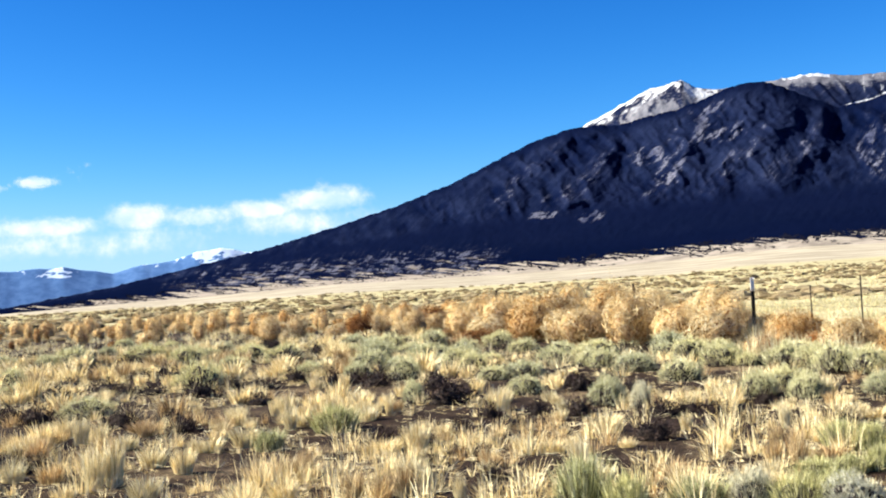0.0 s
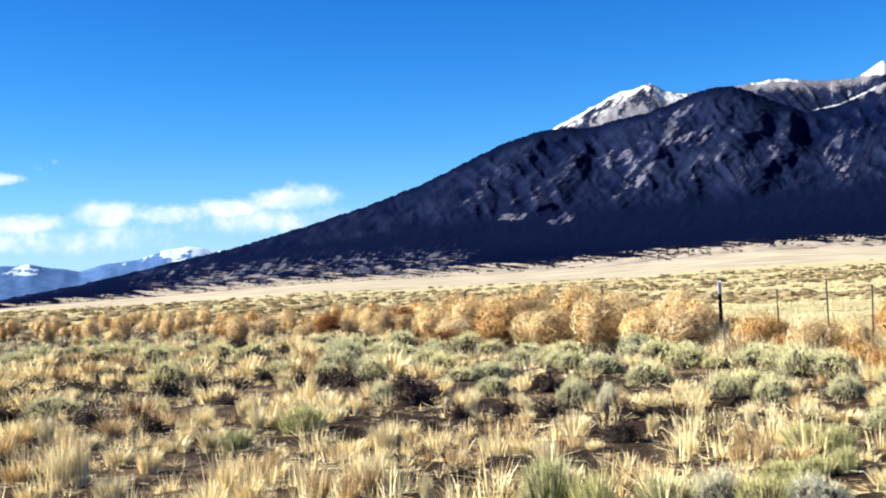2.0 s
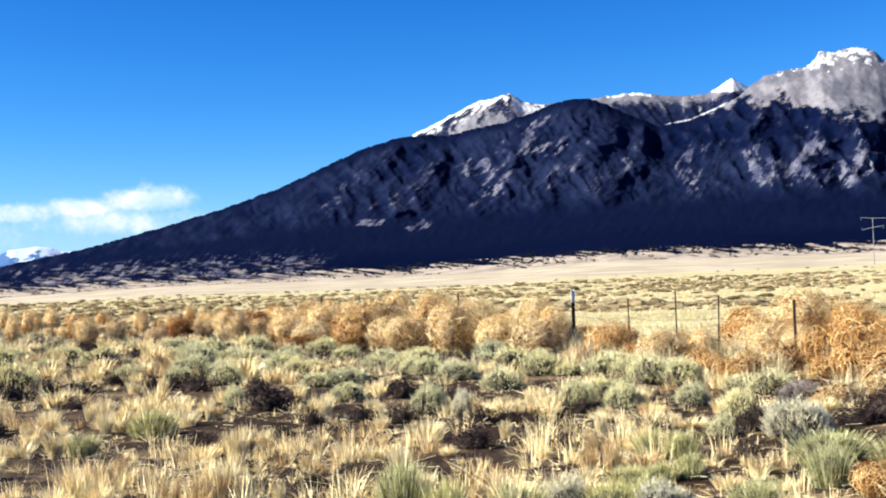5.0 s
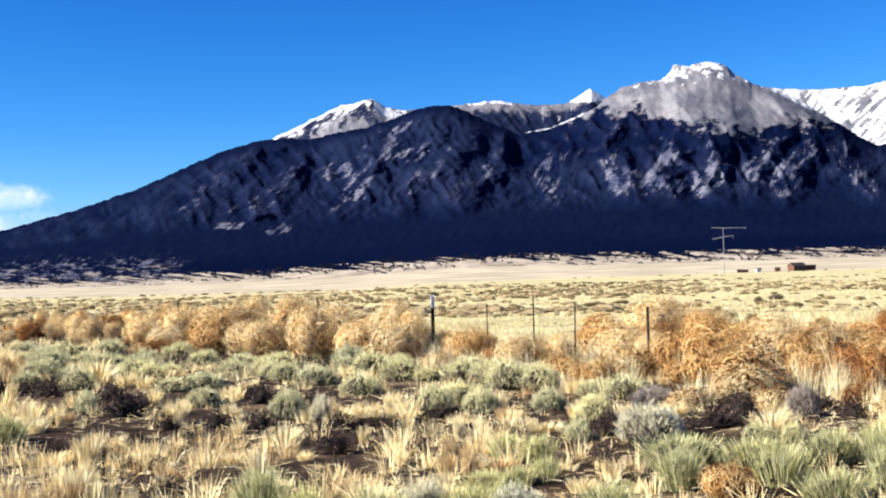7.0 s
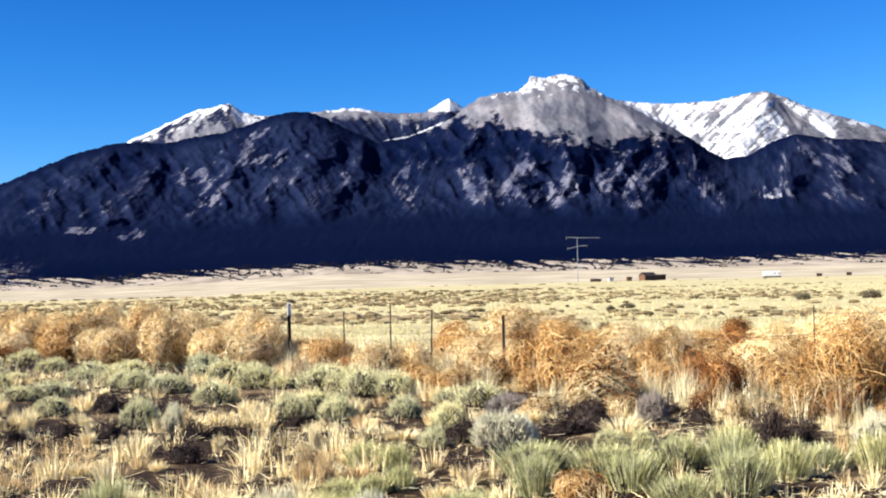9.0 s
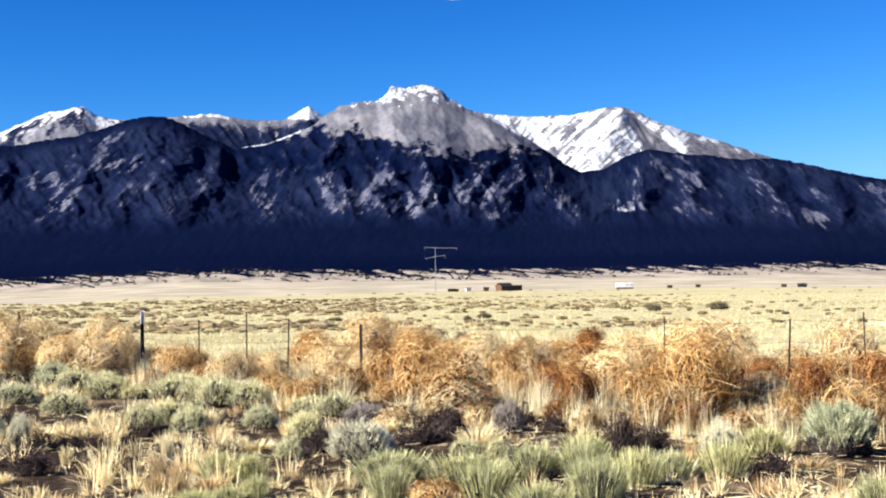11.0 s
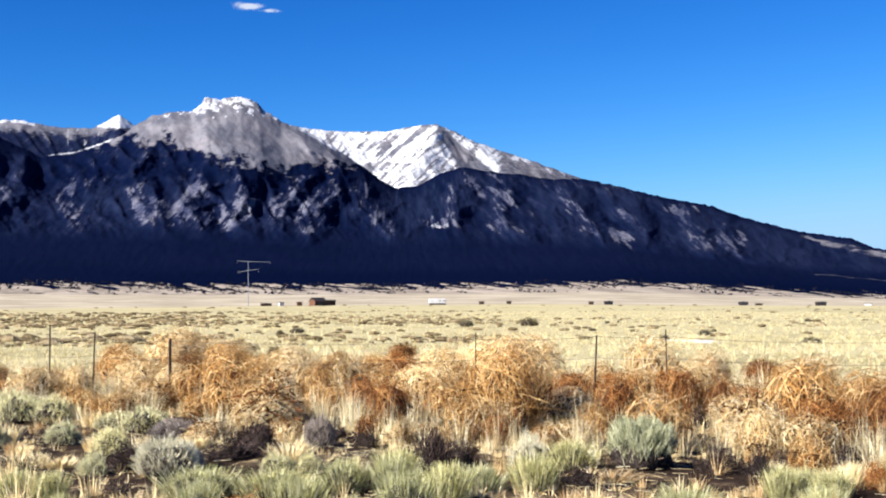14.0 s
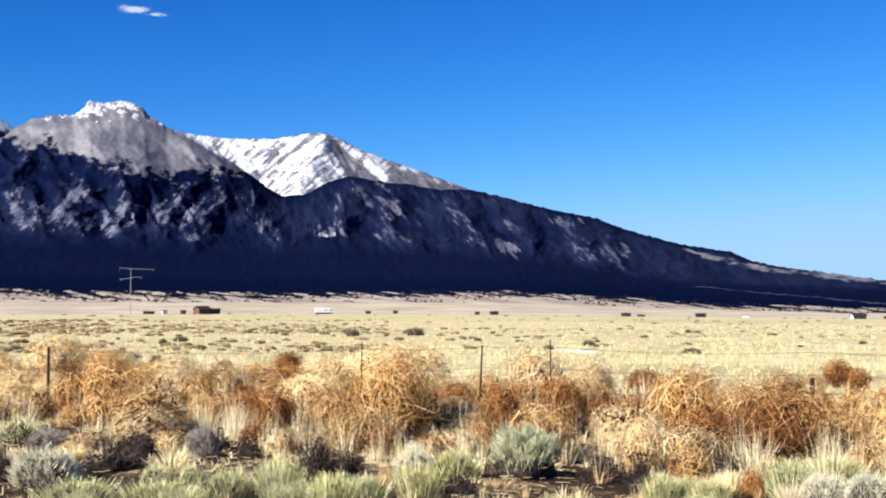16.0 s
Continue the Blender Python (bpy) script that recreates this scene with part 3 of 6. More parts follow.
    scrub_and_light = np.maximum(scrub_and_light, sparse * (0.40 + 0.46 * smooth(fbm(A * 3.2 + 3 * el, el * 16, 5, 99, 0.6), 0.36, 0.64)) * (1 - smooth(el - foot, 0.6, 1.5)))
    lane = el - np.interp(A, [32.6, 34, 35.5, 37, 39, 41.5], [3.12, 2.72, 2.38, 2.10, 1.84, 1.58]) + 0.30 * (fbm(A * 1.3, el * 4, 4, 98, 0.6) - 0.5)
    rock = np.maximum(rock, 0.62 * smooth(A, 32.4, 33.4) * (1 - smooth(np.abs(lane), 0.05, 0.10 + 0.10 * smooth(A, 33, 35))) * (0.55 + 0.45 * smooth(fbm(A * 2.2, el * 7, 4, 94, 0.6), 0.36, 0.54)))
    track = el - (1.46 - 0.10 * (A - 33.2)) + 0.12 * (fbm(A * 1.5, el * 5, 3, 96) - 0.5)
    rock = np.maximum(rock, 0.42 * smooth(A, 33.0, 33.6) * (1 - smooth(np.abs(track), 0.015, 0.045)))
    faces = grid_faces(*A.shape)
    me = np_mesh("mountain", np.stack([X, Y, Z], -1).reshape(-1, 3), faces, M_MOUNTAIN, True, {"rock": rock, "snow": snow, "open": opened, "scrub_and_light": scrub_and_light, "wood_shade": wood_shade, "across": run, "up": el})
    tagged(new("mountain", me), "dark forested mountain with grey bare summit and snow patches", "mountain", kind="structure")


def build_back_range():
    """The snowy peaks that stand behind the massif."""
    az = np.arange(-12.5, 27, 0.095)
    u = np.concatenate([np.linspace(0, 1, 100), [1.05, 1.3]])
    A, U = np.meshgrid(az, u)
    crest = back_at(A)
    t = np.clip(U, 0, 1)
    base = crest - 3.3
    el = base + (crest - base) * t ** 0.9
    slope = smooth(t, 0.1, 0.3) * (1 - smooth(t, 0.82, 1.0))
    spurs = ridged(A * 0.75 + 0.55 * el + 0.5 * fbm(A, el, 3, 13), U * 1.2, 5, 111) - 0.62
    rills = ridged(A * 2.4 + 1.5 * el, U * 3.2, 4, 121) - 0.6
    el = np.minimum(el + slope * (0.55 * spurs + 0.28 * rills), crest - 0.02 * (1 - t))
    el = el + smooth(t, 0.9, 1.0) * 0.11 * (ridged(A * 2.6, A * 0, 4, 131) - 0.6)
    ridge, _ = spur_field(A + 0.3 * (fbm(A * 2, el * 2, 3, 15) - 0.5), el, SPURS_SNOW, 1.0)
    R = 3720 + 680 * t + slope * 130 * spurs - 90 * ridge * (1 - smooth(t, 0.94, 1.0))
    back = U > 1
    R = np.where(back, 4400 + (U - 1) * 1200, R)
    Z = rise(el, R)
    Z = np.where(back, rise(crest, 4400) - (U - 1) * 1500, Z)
    X, Y = R * np.sin(np.radians(A)), R * np.cos(np.radians(A))
    streak = fbm(A * 2.8 + 2.2 * el, el * 1.4 - 0.7 * A, 5, 141)
    cirque = smooth(A, 10.0, 11.5) * (1 - smooth(A, 19.4, 20.6))
    wedge = smooth(A - (17.3 + (8.1 - el) * 0.5), -0.12, 0.12) * (1 - smooth(A - (17.4 + (8.1 - el) * 1.15), -0.12, 0.2))
    diag = fbm((A - 1.1 * el) * 6.0, (A + el) * 0.9, 5, 143, 0.60)
    gully = fbm(np.arctan2(A + 6.2, 8.45 - el) * 5.0, np.hypot(A + 6.2, el - 8.4) * 1.4, 5, 147, 0.62)
    left_face = (1 - smooth(A - 1.2 * (8.2 - el), -6.7, -6.1)) * smooth(el - crest + 0.4 * (diag - 0.5), -0.17, -0.03)
    snow = cirque * (0.12 + 0.88 * smooth(diag - 0.22 * rills, 0.38, 0.55)) * (1 - 0.8 * wedge)
    snow = np.maximum(snow, 0.9 * left_face)
    snow = np.maximum(snow, (1 - smooth(A, -4.6, -4.2)) * smooth(el - crest, -1.0, -0.1) * smooth(gully, 0.44, 0.58) * 0.85)
    snow = np.maximum(snow, (1 - smooth(np.abs(A - 3.4), 0.7, 1.0)) * smooth(el, 7.7, 7.95) * (0.6 + 0.4 * smooth(diag, 0.38, 0.52)))
    snow = np.maximum(snow, (1 - smooth(np.abs(A + 0.9), 1.2, 1.8)) * smooth(el - crest, -0.16, -0.06) * smooth(streak, 0.42, 0.55))
    snow = np.maximum(snow, smooth(A, 18.5, 19.5) * (1 - smooth(A, 22.5, 23.2)) * smooth(el - crest, -0.5, -0.02) * smooth(streak, 0.42, 0.60) * 0.8)
    snow = np.maximum(snow, smooth(A, 0.5, 1.5) * (1 - smooth(A, 3.3, 3.6)) * smooth(fbm(A * 11, el * 0.9, 3, 151), 0.5, 0.7) * 0.42)
    ledge = el - crest_at(A)
    snow = np.maximum(snow, 0.62 * smooth(A, 0.2, 0.8) * (1 - smooth(A, 3.0, 3.6)) * smooth(ledge, -0.02, 0.03) * (1 - smooth(ledge, 0.06, 0.12)))
    rock = np.where(A < -4.3, 0.28 + 0.55 * smooth(gully, 0.40, 0.58), np.where(A < 4.2, 0.17 + 0.58 * smooth(el - crest + 0.6 * (streak - 0.5), -0.70, -0.15), np.where(A < 18.6, 0.9, 0.62)))
    me = np_mesh("mountain", np.stack([X, Y, Z], -1).reshape(-1, 3), grid_faces(*A.shape), M_MOUNTAIN, True, {"rock": rock, "snow": snow, "open": 0 * A, "scrub_and_light": np.where((A < 4.3) | (A > 18.6), 0.45, 0.9), "wood_shade": 0 * A + 0.6, "across": A - 1.1 * el, "up": el})
    tagged(new("snowy_peaks", me), "snow-covered rocky peaks behind the forested mountain", "mountain", kind="structure")


def build_far_range():
    az = np.arange(-48, -17, 0.12)
    u = np.concatenate([np.linspace(0, 1, 30), [1.2]])
    A, U = np.meshgrid(az, u)
    crest = far_at(A) + 0.16 * (fbm(A * 1.3, A * 0, 4, 161) - 0.5)
    t = np.clip(U, 0, 1)
    el = -0.3 + (crest + 0.3) * t ** 0.9 + 0.25 * t * (1 - t) * (ridged(A * 1.2, U * 2, 4, 171) - 0.6)
    R = 4500 + 260 * t
    R = np.where(U > 1, 4880, R)
    el = np.where(U > 1, crest * 0.5, el)
    snow = 0.7 * smooth(el, 1.15, 1.7) * smooth(fbm(A * 2.6 + el, el * 5, 4, 181), 0.42, 0.62)
    snow = np.maximum(snow, 0.62 * smooth(A, -28.6, -27.6) * smooth(el + 0.8 * (fbm(A * 4, el * 5, 4, 185, 0.65) - 0.5), 1.5, 1.95))
    snow = np.maximum(snow, 0.9 * (1 - smooth(((A + 33.6) / 1.1) ** 2 + ((el - 1.36) / 0.2) ** 2, 0.1, 1.5)) * smooth(fbm(A * 3 + 2 * el, el * 9, 4, 183, 0.65), 0.36, 0.6))
    X, Y = R * np.sin(np.radians(A)), R * np.cos(np.radians(A))
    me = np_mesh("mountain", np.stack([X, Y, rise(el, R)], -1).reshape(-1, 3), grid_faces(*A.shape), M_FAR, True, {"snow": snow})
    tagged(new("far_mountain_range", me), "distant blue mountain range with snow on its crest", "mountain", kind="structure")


def build_clouds():
    """Sky backdrop far behind the peaks: flat-based cumulus as thin curved sheets with ragged edges."""
    def cloud_material(name, seed, thick, rough):
        m, n, l = material(name)
        at = n.new("ShaderNodeTexCoord").outputs["Object"]
        dens = n.new("ShaderNodeAttribute")
        dens.attribute_name = "thickness"
        puff, wisp = noise_node(n, l, 0.011, 5.0, at, 0.5), noise_node(n, l, 0.05, 5.0, at, 0.6)
        a = maths(n, l, "ADD", dens.outputs["Fac"], maths(n, l, "MULTIPLY", maths(n, l, "SUBTRACT", puff, 0.5), rough))
        a = maths(n, l, "ADD", a, maths(n, l, "MULTIPLY", maths(n, l, "SUBTRACT", wisp, 0.5), 0.45 if seed == 1 else 0.85))
        a = maths(n, l, "MULTIPLY", ramp(n, l, a, 0.22, 1.0), thick)
        # the sheets glow: sunlit white and blue-grey shading are put into the emission
        c = mixed(n, l, ramp(n, l, puff, 0.3, 0.7), (0.30, 0.42, 0.54), (0.50, 0.53, 0.56))
        e, clear, mix, o = n.new("ShaderNodeEmission"), n.new("ShaderNodeBsdfTransparent"), n.new("ShaderNodeMixShader"), n.new("ShaderNodeOutputMaterial")
        l.new(c, e.inputs["Color"])
        e.inputs["Strength"].default_value = 0.80
        l.new(a, mix.inputs[0])
        l.new(clear.outputs[0], mix.inputs[1])
        l.new(e.outputs[0], mix.inputs[2])
        l.new(mix.outputs[0], o.inputs["Surface"])
        return m

    def cloud(a0, a1, e0, e1, puffs, thick, label, seed):
        A, E = np.meshgrid(np.linspace(a0, a1, 120), np.linspace(e0, e1, 50))
        dens = np.zeros_like(A)
        for pa, pe, w, h, k in puffs:
            dy = E - pe
            hh = np.where(dy > 0, h, h * 0.8)
            dens = np.maximum(dens, k * np.exp(-(((A - pa) / w) ** 2 + (dy / hh) ** 2)))
        edge = smooth(A, a0, a0 + 0.6) * (1 - smooth(A, a1 - 0.6, a1)) * smooth(E, e0, e0 + 0.25) * (1 - smooth(E, e1 - 0.25, e1))
        R = 4870 - 60 * dens
        X, Y = R * np.sin(np.radians(A)), R * np.cos(np.radians(A))
        me = np_mesh("cloud", np.stack([X, Y, rise(E, R)], -1).reshape(-1, 3), grid_faces(*A.shape), cloud_material("cloud_vapour", seed, thick, 0.8 if seed == 1 else 1.7), True, {"thickness": dens * edge - 0.25 * (1 - edge)})
        ob = tagged(new("cloud", me), label, "cloud", "clouds", "structure")
        ob.visible_shadow = False

    cloud(-40, -17.0, 1.2, 5.4, [(-37.5, 3.25, 3, 0.5, 1.0), (-33.8, 3.3, 2.6, 0.5, 1.05), (-30.2, 3.6, 1.5, 0.62, 1.2), (-27.5, 3.5, 1.5, 0.45, 1.05), (-24.8, 3.7, 1.6, 0.55, 1.1), (-22.0, 4.0, 2.0, 0.62, 1.2),
                                (-32, 2.6, 8, 0.9, 0.62), (-23, 3.1, 5.0, 0.8, 0.75)], 0.95, "long bank of white cumulus cloud low in the sky", 1)
    cloud(-37.5, -31.5, 4.2, 6.2, [(-34.2, 5.25, 1.0, 0.30, 1.15), (-36.4, 5.0, 0.9, 0.22, 0.9)], 0.9, "small white cumulus cloud", 2)
    cloud(7.2, 11.2, 12.4, 13.9, [(9.0, 13.15, 0.65, 0.16, 0.95), (9.9, 12.98, 0.5, 0.1, 0.8)], 0.75, "small wispy white cloud high in the blue sky", 3)


build_ground()
build_massif()
build_back_range()
build_far_range()
build_clouds()


# ---- far woods and scattered brush ----
def fence_distance(az):
    return np.interp(az, FENCE_AZ, FENCE_D)


def blobs(name, X, Y, Z, W, H, mat, label, category, sides=5):
    """Many small uneven crowns in one object: a low ring, a waist and a tip each."""
    n = len(X)
    ang = np.linspace(0, 2 * np.pi, sides, endpoint=False)[None, :] + rng.uniform(0, 6.28, (n, 1))
    def ring(height, width):
        w = W[:, None] * width * rng.uniform(0.65, 1.2, (n, sides))
        return np.stack([X[:, None] + w * np.cos(ang), Y[:, None] + w * np.sin(ang), (Z + H * height)[:, None] + H[:, None] * rng.uniform(-0.1, 0.1, (n, sides))], -1)
    tip = np.stack([X + W * rng.uniform(-0.3, 0.3, n), Y, Z + H], -1)[:, None, :]
    V = np.concatenate([ring(-0.02, 0.75), ring(0.45, 1.0), ring(0.8, 0.6), tip], 1)
    k = 3 * sides + 1
    i = np.arange(sides)
    j = (i + 1) % sides
    F = []
    for lo in (0, sides):
        F += [np.stack([lo + i, lo + j, lo + sides + j], -1), np.stack([lo + i, lo + sides + j, lo + sides + i], -1)]
    F.append(np.stack([2 * sides + i, 2 * sides + j, np.full(sides, 3 * sides)], -1))
    F = np.concatenate(F)
    F = (np.arange(n) * k)[:, None, None] + F[None]
    me = np_mesh(name, V.reshape(-1, 3), F.reshape(-1, 3), mat)
    return tagged(new(name, me), label, category, kind="stuff")


def scatter_far():
    # junipers in slanting lines along the foot of the slopes
    n, m = 560, 34
    a0 = rng.uniform(-36, 44, n)
    lift = rng.triangular(-0.46, 0.04, 0.16, n)
    length, tilt = rng.uniform(0.12, 0.9, n), rng.normal(-0.06, 0.07, n)
    s = rng.random((n, m))
    az = (a0[:, None] + length[:, None] * s).ravel()
    up = (lift[:, None] + tilt[:, None] * s + 0.03 * np.sin(9 * s + a0[:, None]) + rng.normal(0, 0.022, (n, m))).ravel()
    keep = rng.random(n * m) < np.repeat(np.clip(0.8 + 1.2 * lift, 0.2, 1) * np.interp(a0, [11, 16], [1, 0.45]), m)
    az, up = az[keep], up[keep]
    foot = foot_at(az)
    low = 0.55 * foot + 0.45 * np.minimum(edge_at(az), 0.22)
    el = np.maximum(foot + up, low + 0.03)
    r = np.where(el < foot, 1240 + 360 * (el - low) / (foot - low), 1600 + 750 * (el - foot) / np.maximum(belt_at(az) - foot, 0.4))
    h = rng.uniform(0.5, 1.5, len(az)) * np.where(az < -14, 0.7, 1.0)
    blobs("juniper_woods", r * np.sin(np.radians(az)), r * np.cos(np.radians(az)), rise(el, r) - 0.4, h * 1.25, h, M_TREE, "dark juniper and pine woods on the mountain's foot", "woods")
    # sage on the plain
    n = 4200
    az = rng.uniform(-40, 45, n)
    r = 60 * (640 / 60) ** rng.random(n)
    x, y = r * np.sin(np.radians(az)), r * np.cos(np.radians(az))
    keep = (fbm(x * 0.012, y * 0.05, 4, 201) + 0.25 * rng.random(n) > np.where(az > 5, 0.73, 0.68)) & (r > fence_distance(az) + 12)
    belt_az, belt_r = rng.uniform(-40, 20, 7000), 60 * 6 ** rng.random(7000)
    bx, by = belt_r * np.sin(np.radians(belt_az)), belt_r * np.cos(np.radians(belt_az))
    thick = fbm(bx * 0.012, by * 0.03, 4, 203) + 0.2 * rng.random(7000) > np.interp(belt_az, [2, 9], [0.49, 0.56])
    x, y, r = np.r_[x[keep], bx[thick]], np.r_[y[keep], by[thick]], np.r_[r[keep], belt_r[thick]]
    w = np.where(np.degrees(np.arctan2(x, y)) < 8, 1.35, 1.0) * (0.08 + 0.30 * rng.random(len(x)) ** 2.2) * (1 + r / 380)
    blobs("distant_brush", x, y, ground_height(x, y), w * 1.25, w * rng.uniform(0.4, 0.65, len(x)), M_DOT, "dark sagebrush dotted over the straw plain", "brush", sides=5)


scatter_far()


# ---- the plants that stand out: azimuth, distance, radius, height ----
SAGE_WEST = [(-35.57, 26.65, 0.26, 0.43), (-33.06, 34.55, 0.5, 0.53), (-32.68, 18.77, 0.35, 0.28), (-30.0, 34.35, 0.56, 0.48), (-28.41, 31.18, 0.41, 0.55), (-26.44, 28.17, 0.34, 0.32), (-25.57, 31.23, 0.37, 0.42), (-24.23, 29.86, 0.42, 0.42), (-21.06, 34.74, 0.45, 0.39), (-20.11, 27.92, 0.36, 0.47), (-18.98, 21.59, 0.26, 0.36), (-18.64, 16.91, 0.14, 0.32), (-15.13, 20.51, 0.25, 0.28), (-13.76, 21.01, 0.3, 0.29), (-13.68, 17.68, 0.21, 0.26), (-12.44, 23.34, 0.3, 0.35)]
SAGE_EAST = [(-10.3, 21.74, 0.26, 0.36), (-10.2, 15.98, 0.21, 0.37), (-8.96, 20.84, 0.34, 0.34), (-6.99, 18.85, 0.33, 0.31), (-5.22, 21.2, 0.3, 0.39), (-4.09, 20.93, 0.23, 0.26), (-3.7, 16.28, 0.21, 0.33), (-2.51, 16.91, 0.26, 0.34), (-1.72, 15.95, 0.21, 0.34), (-0.63, 19.29, 0.29, 0.43), (0.71, 19.09, 0.28, 0.38), (1.3, 16.36, 0.2, 0.27), (2.45, 12.89, 0.14, 0.21), (3.21, 14.59, 0.19, 0.32), (10.27, 12.13, 0.16, 0.22), (11.58, 12.12, 0.13, 0.2)]
SAGE = SAGE_WEST + SAGE_EAST
SAGE_GREEN_WEST = [(-25.04, 13.33, 0.16, 0.24), (-22.19, 14.54, 0.27, 0.32), (-11.53, 8.68, 0.18, 0.36), (-9.59, 8.41, 0.14, 0.31), (-6.48, 8.76, 0.19, 0.22), (-2.25, 8.59, 0.19, 0.25), (-1.7, 10.01, 0.17, 0.16), (-0.84, 9.12, 0.16, 0.22), (-0.61, 11.57, 0.16, 0.26), (-0.15, 10.16, 0.14, 0.16), (0.69, 11.23, 0.15, 0.27), (1.04, 10.27, 0.13, 0.22), (3.85, 8.95, 0.19, 0.21), (6.77, 11.05, 0.34, 0.26)]
SAGE_GREEN_EAST = [(6.82, 9.74, 0.17, 0.32), (10.14, 10.8, 0.26, 0.25), (11.12, 9.91, 0.23, 0.32), (13.23, 10.99, 0.22, 0.29), (13.28, 9.11, 0.24, 0.23), (15.35, 10.93, 0.2, 0.32), (15.45, 12.21, 0.21, 0.24), (15.84, 9.48, 0.21, 0.34), (17.55, 10.28, 0.2, 0.32), (19.08, 10.87, 0.21, 0.24), (21.42, 11.04, 0.24, 0.31), (23.02, 12.75, 0.25, 0.29), (31.89, 10.98, 0.13, 0.28), (39.33, 13.27, 0.26, 0.27)]
SAGE_GREEN = SAGE_GREEN_WEST + SAGE_GREEN_EAST
SAGE_WHITE = [(-8.78, 15.56, 0.13, 0.35), (-4.35, 8.7, 0.15, 0.28), (-0.11, 8.49, 0.2, 0.24), (4.86, 13.2, 0.16, 0.28), (5.65, 12.66, 0.3, 0.39), (6.2, 12.99, 0.2, 0.29), (21.29, 12.72, 0.19, 0.33), (38.68, 11.17, 0.21, 0.29), (40.43, 11.45, 0.22, 0.31)]
SAGE_LILAC = [(5.82, 16.25, 0.28, 0.3), (6.06, 16.45, 0.18, 0.25), (12.03, 15.1, 0.17, 0.31), (12.09, 14.68, 0.16, 0.38)]
SAGE_HOLLOW = [(26.13, 12.98, 0.46, 0.6)]
# dark leafless shrubs; a few of them stand in for patches of shadow
DEAD_WEST = [(-35.72, 18.78, 0.16, 0.29), (-34.66, 18.27, 0.19, 0.29), (-33.32, 24.95, 0.19, 0.2), (-31.9, 30.63, 0.3, 0.25), (-31.28, 16.65, 0.17, 0.3), (-31.07, 22.39, 0.19, 0.2), (-30.02, 21.97, 0.24, 0.19), (-29.25, 16.88, 0.15, 0.21), (-28.98, 25.61, 0.25, 0.28), (-28.62, 15.48, 0.19, 0.21), (-27.82, 20.81, 0.29, 0.32), (-26.54, 22.15, 0.14, 0.28), (-25.33, 18.62, 0.19, 0.21), (-25.03, 21.61, 0.16, 0.23), (-23.73, 22.49, 0.2, 0.33), (-22.31, 12.18, 0.08, 0.1), (-22.09, 21.24, 0.13, 0.32), (-21.19, 21.58, 0.13, 0.27), (-20.29, 20.73, 0.23, 0.3)]
DEAD_MIDDLE = [(-19.94, 12.9, 0.17, 0.24), (-17.79, 30.04, 0.16, 0.32), (-17.57, 19.44, 0.21, 0.24), (-17.18, 16.54, 0.23, 0.35), (-16.88, 11.54, 0.1, 0.14), (-16.68, 13.97, 0.09, 0.18), (-16.42, 17.74, 0.17, 0.18), (-15.58, 10.02, 0.11, 0.16), (-15.35, 14.97, 0.11, 0.25), (-13.3, 15.02, 0.13, 0.22), (-13.2, 28.8, 0.22, 0.18), (-11.46, 14.81, 0.16, 0.25), (-11.27, 17.92, 0.16, 0.28), (-8.3, 12.1, 0.17, 0.27), (-7.92, 14.46, 0.19, 0.27), (-6.77, 14.62, 0.14, 0.21), (-5.7, 14.42, 0.17, 0.2), (-5.69, 12.57, 0.19, 0.12), (-4.35, 13.63, 0.18, 0.13)]
DEAD_EAST = [(-3.48, 15.52, 0.1, 0.19), (-2.23, 13.98, 0.12, 0.11), (3.11, 16.72, 0.15, 0.17), (3.53, 11.08, 0.12, 0.23), (3.75, 13.18, 0.16, 0.26), (3.95, 13.7, 0.1, 0.26), (8.27, 13.47, 0.21, 0.21), (8.48, 13.68, 0.27, 0.2), (9.31, 15.64, 0.21, 0.26), (9.58, 14.98, 0.13, 0.33), (13.57, 11.05, 0.24, 0.2), (14.12, 14.68, 0.13, 0.28), (16.93, 12.2, 0.13, 0.5), (17.19, 12.65, 0.13, 0.38), (18.27, 13.09, 0.16, 0.28), (23.3, 11.11, 0.17, 0.24), (28.45, 16.75, 0.15, 0.29), (29.44, 12.72, 0.14, 0.34), (31.08, 12.33, 0.1, 0.33)]
DEAD = DEAD_WEST + DEAD_MIDDLE + DEAD_EAST
TUFT_WEST = [(-35.7, 12.18, 0.13, 0.29), (-33.72, 10.53, 0.11, 0.25), (-32.94, 14.71, 0.1, 0.44), (-32.48, 11.31, 0.11, 0.51), (-31.67, 11.37, 0.11, 0.56), (-31.19, 14.12, 0.18, 0.23), (-30.42, 10.44, 0.15, 0.29), (-30.39, 24.57, 0.14, 0.31), (-30.05, 12.5, 0.16, 0.28), (-28.76, 11.9, 0.13, 0.34), (-28.04, 17.75, 0.08, 0.26), (-27.64, 13.49, 0.18, 0.22), (-26.06, 13.76, 0.21, 0.31), (-24.73, 16.57, 0.09, 0.35), (-24.62, 9.86, 0.13, 0.24), (-24.08, 15.07, 0.1, 0.38), (-22.89, 20.88, 0.14, 0.31), (-21.63, 21.08, 0.1, 0.31), (-20.08, 12.5, 0.22, 0.2), (-19.75, 15.61, 0.07, 0.33)]
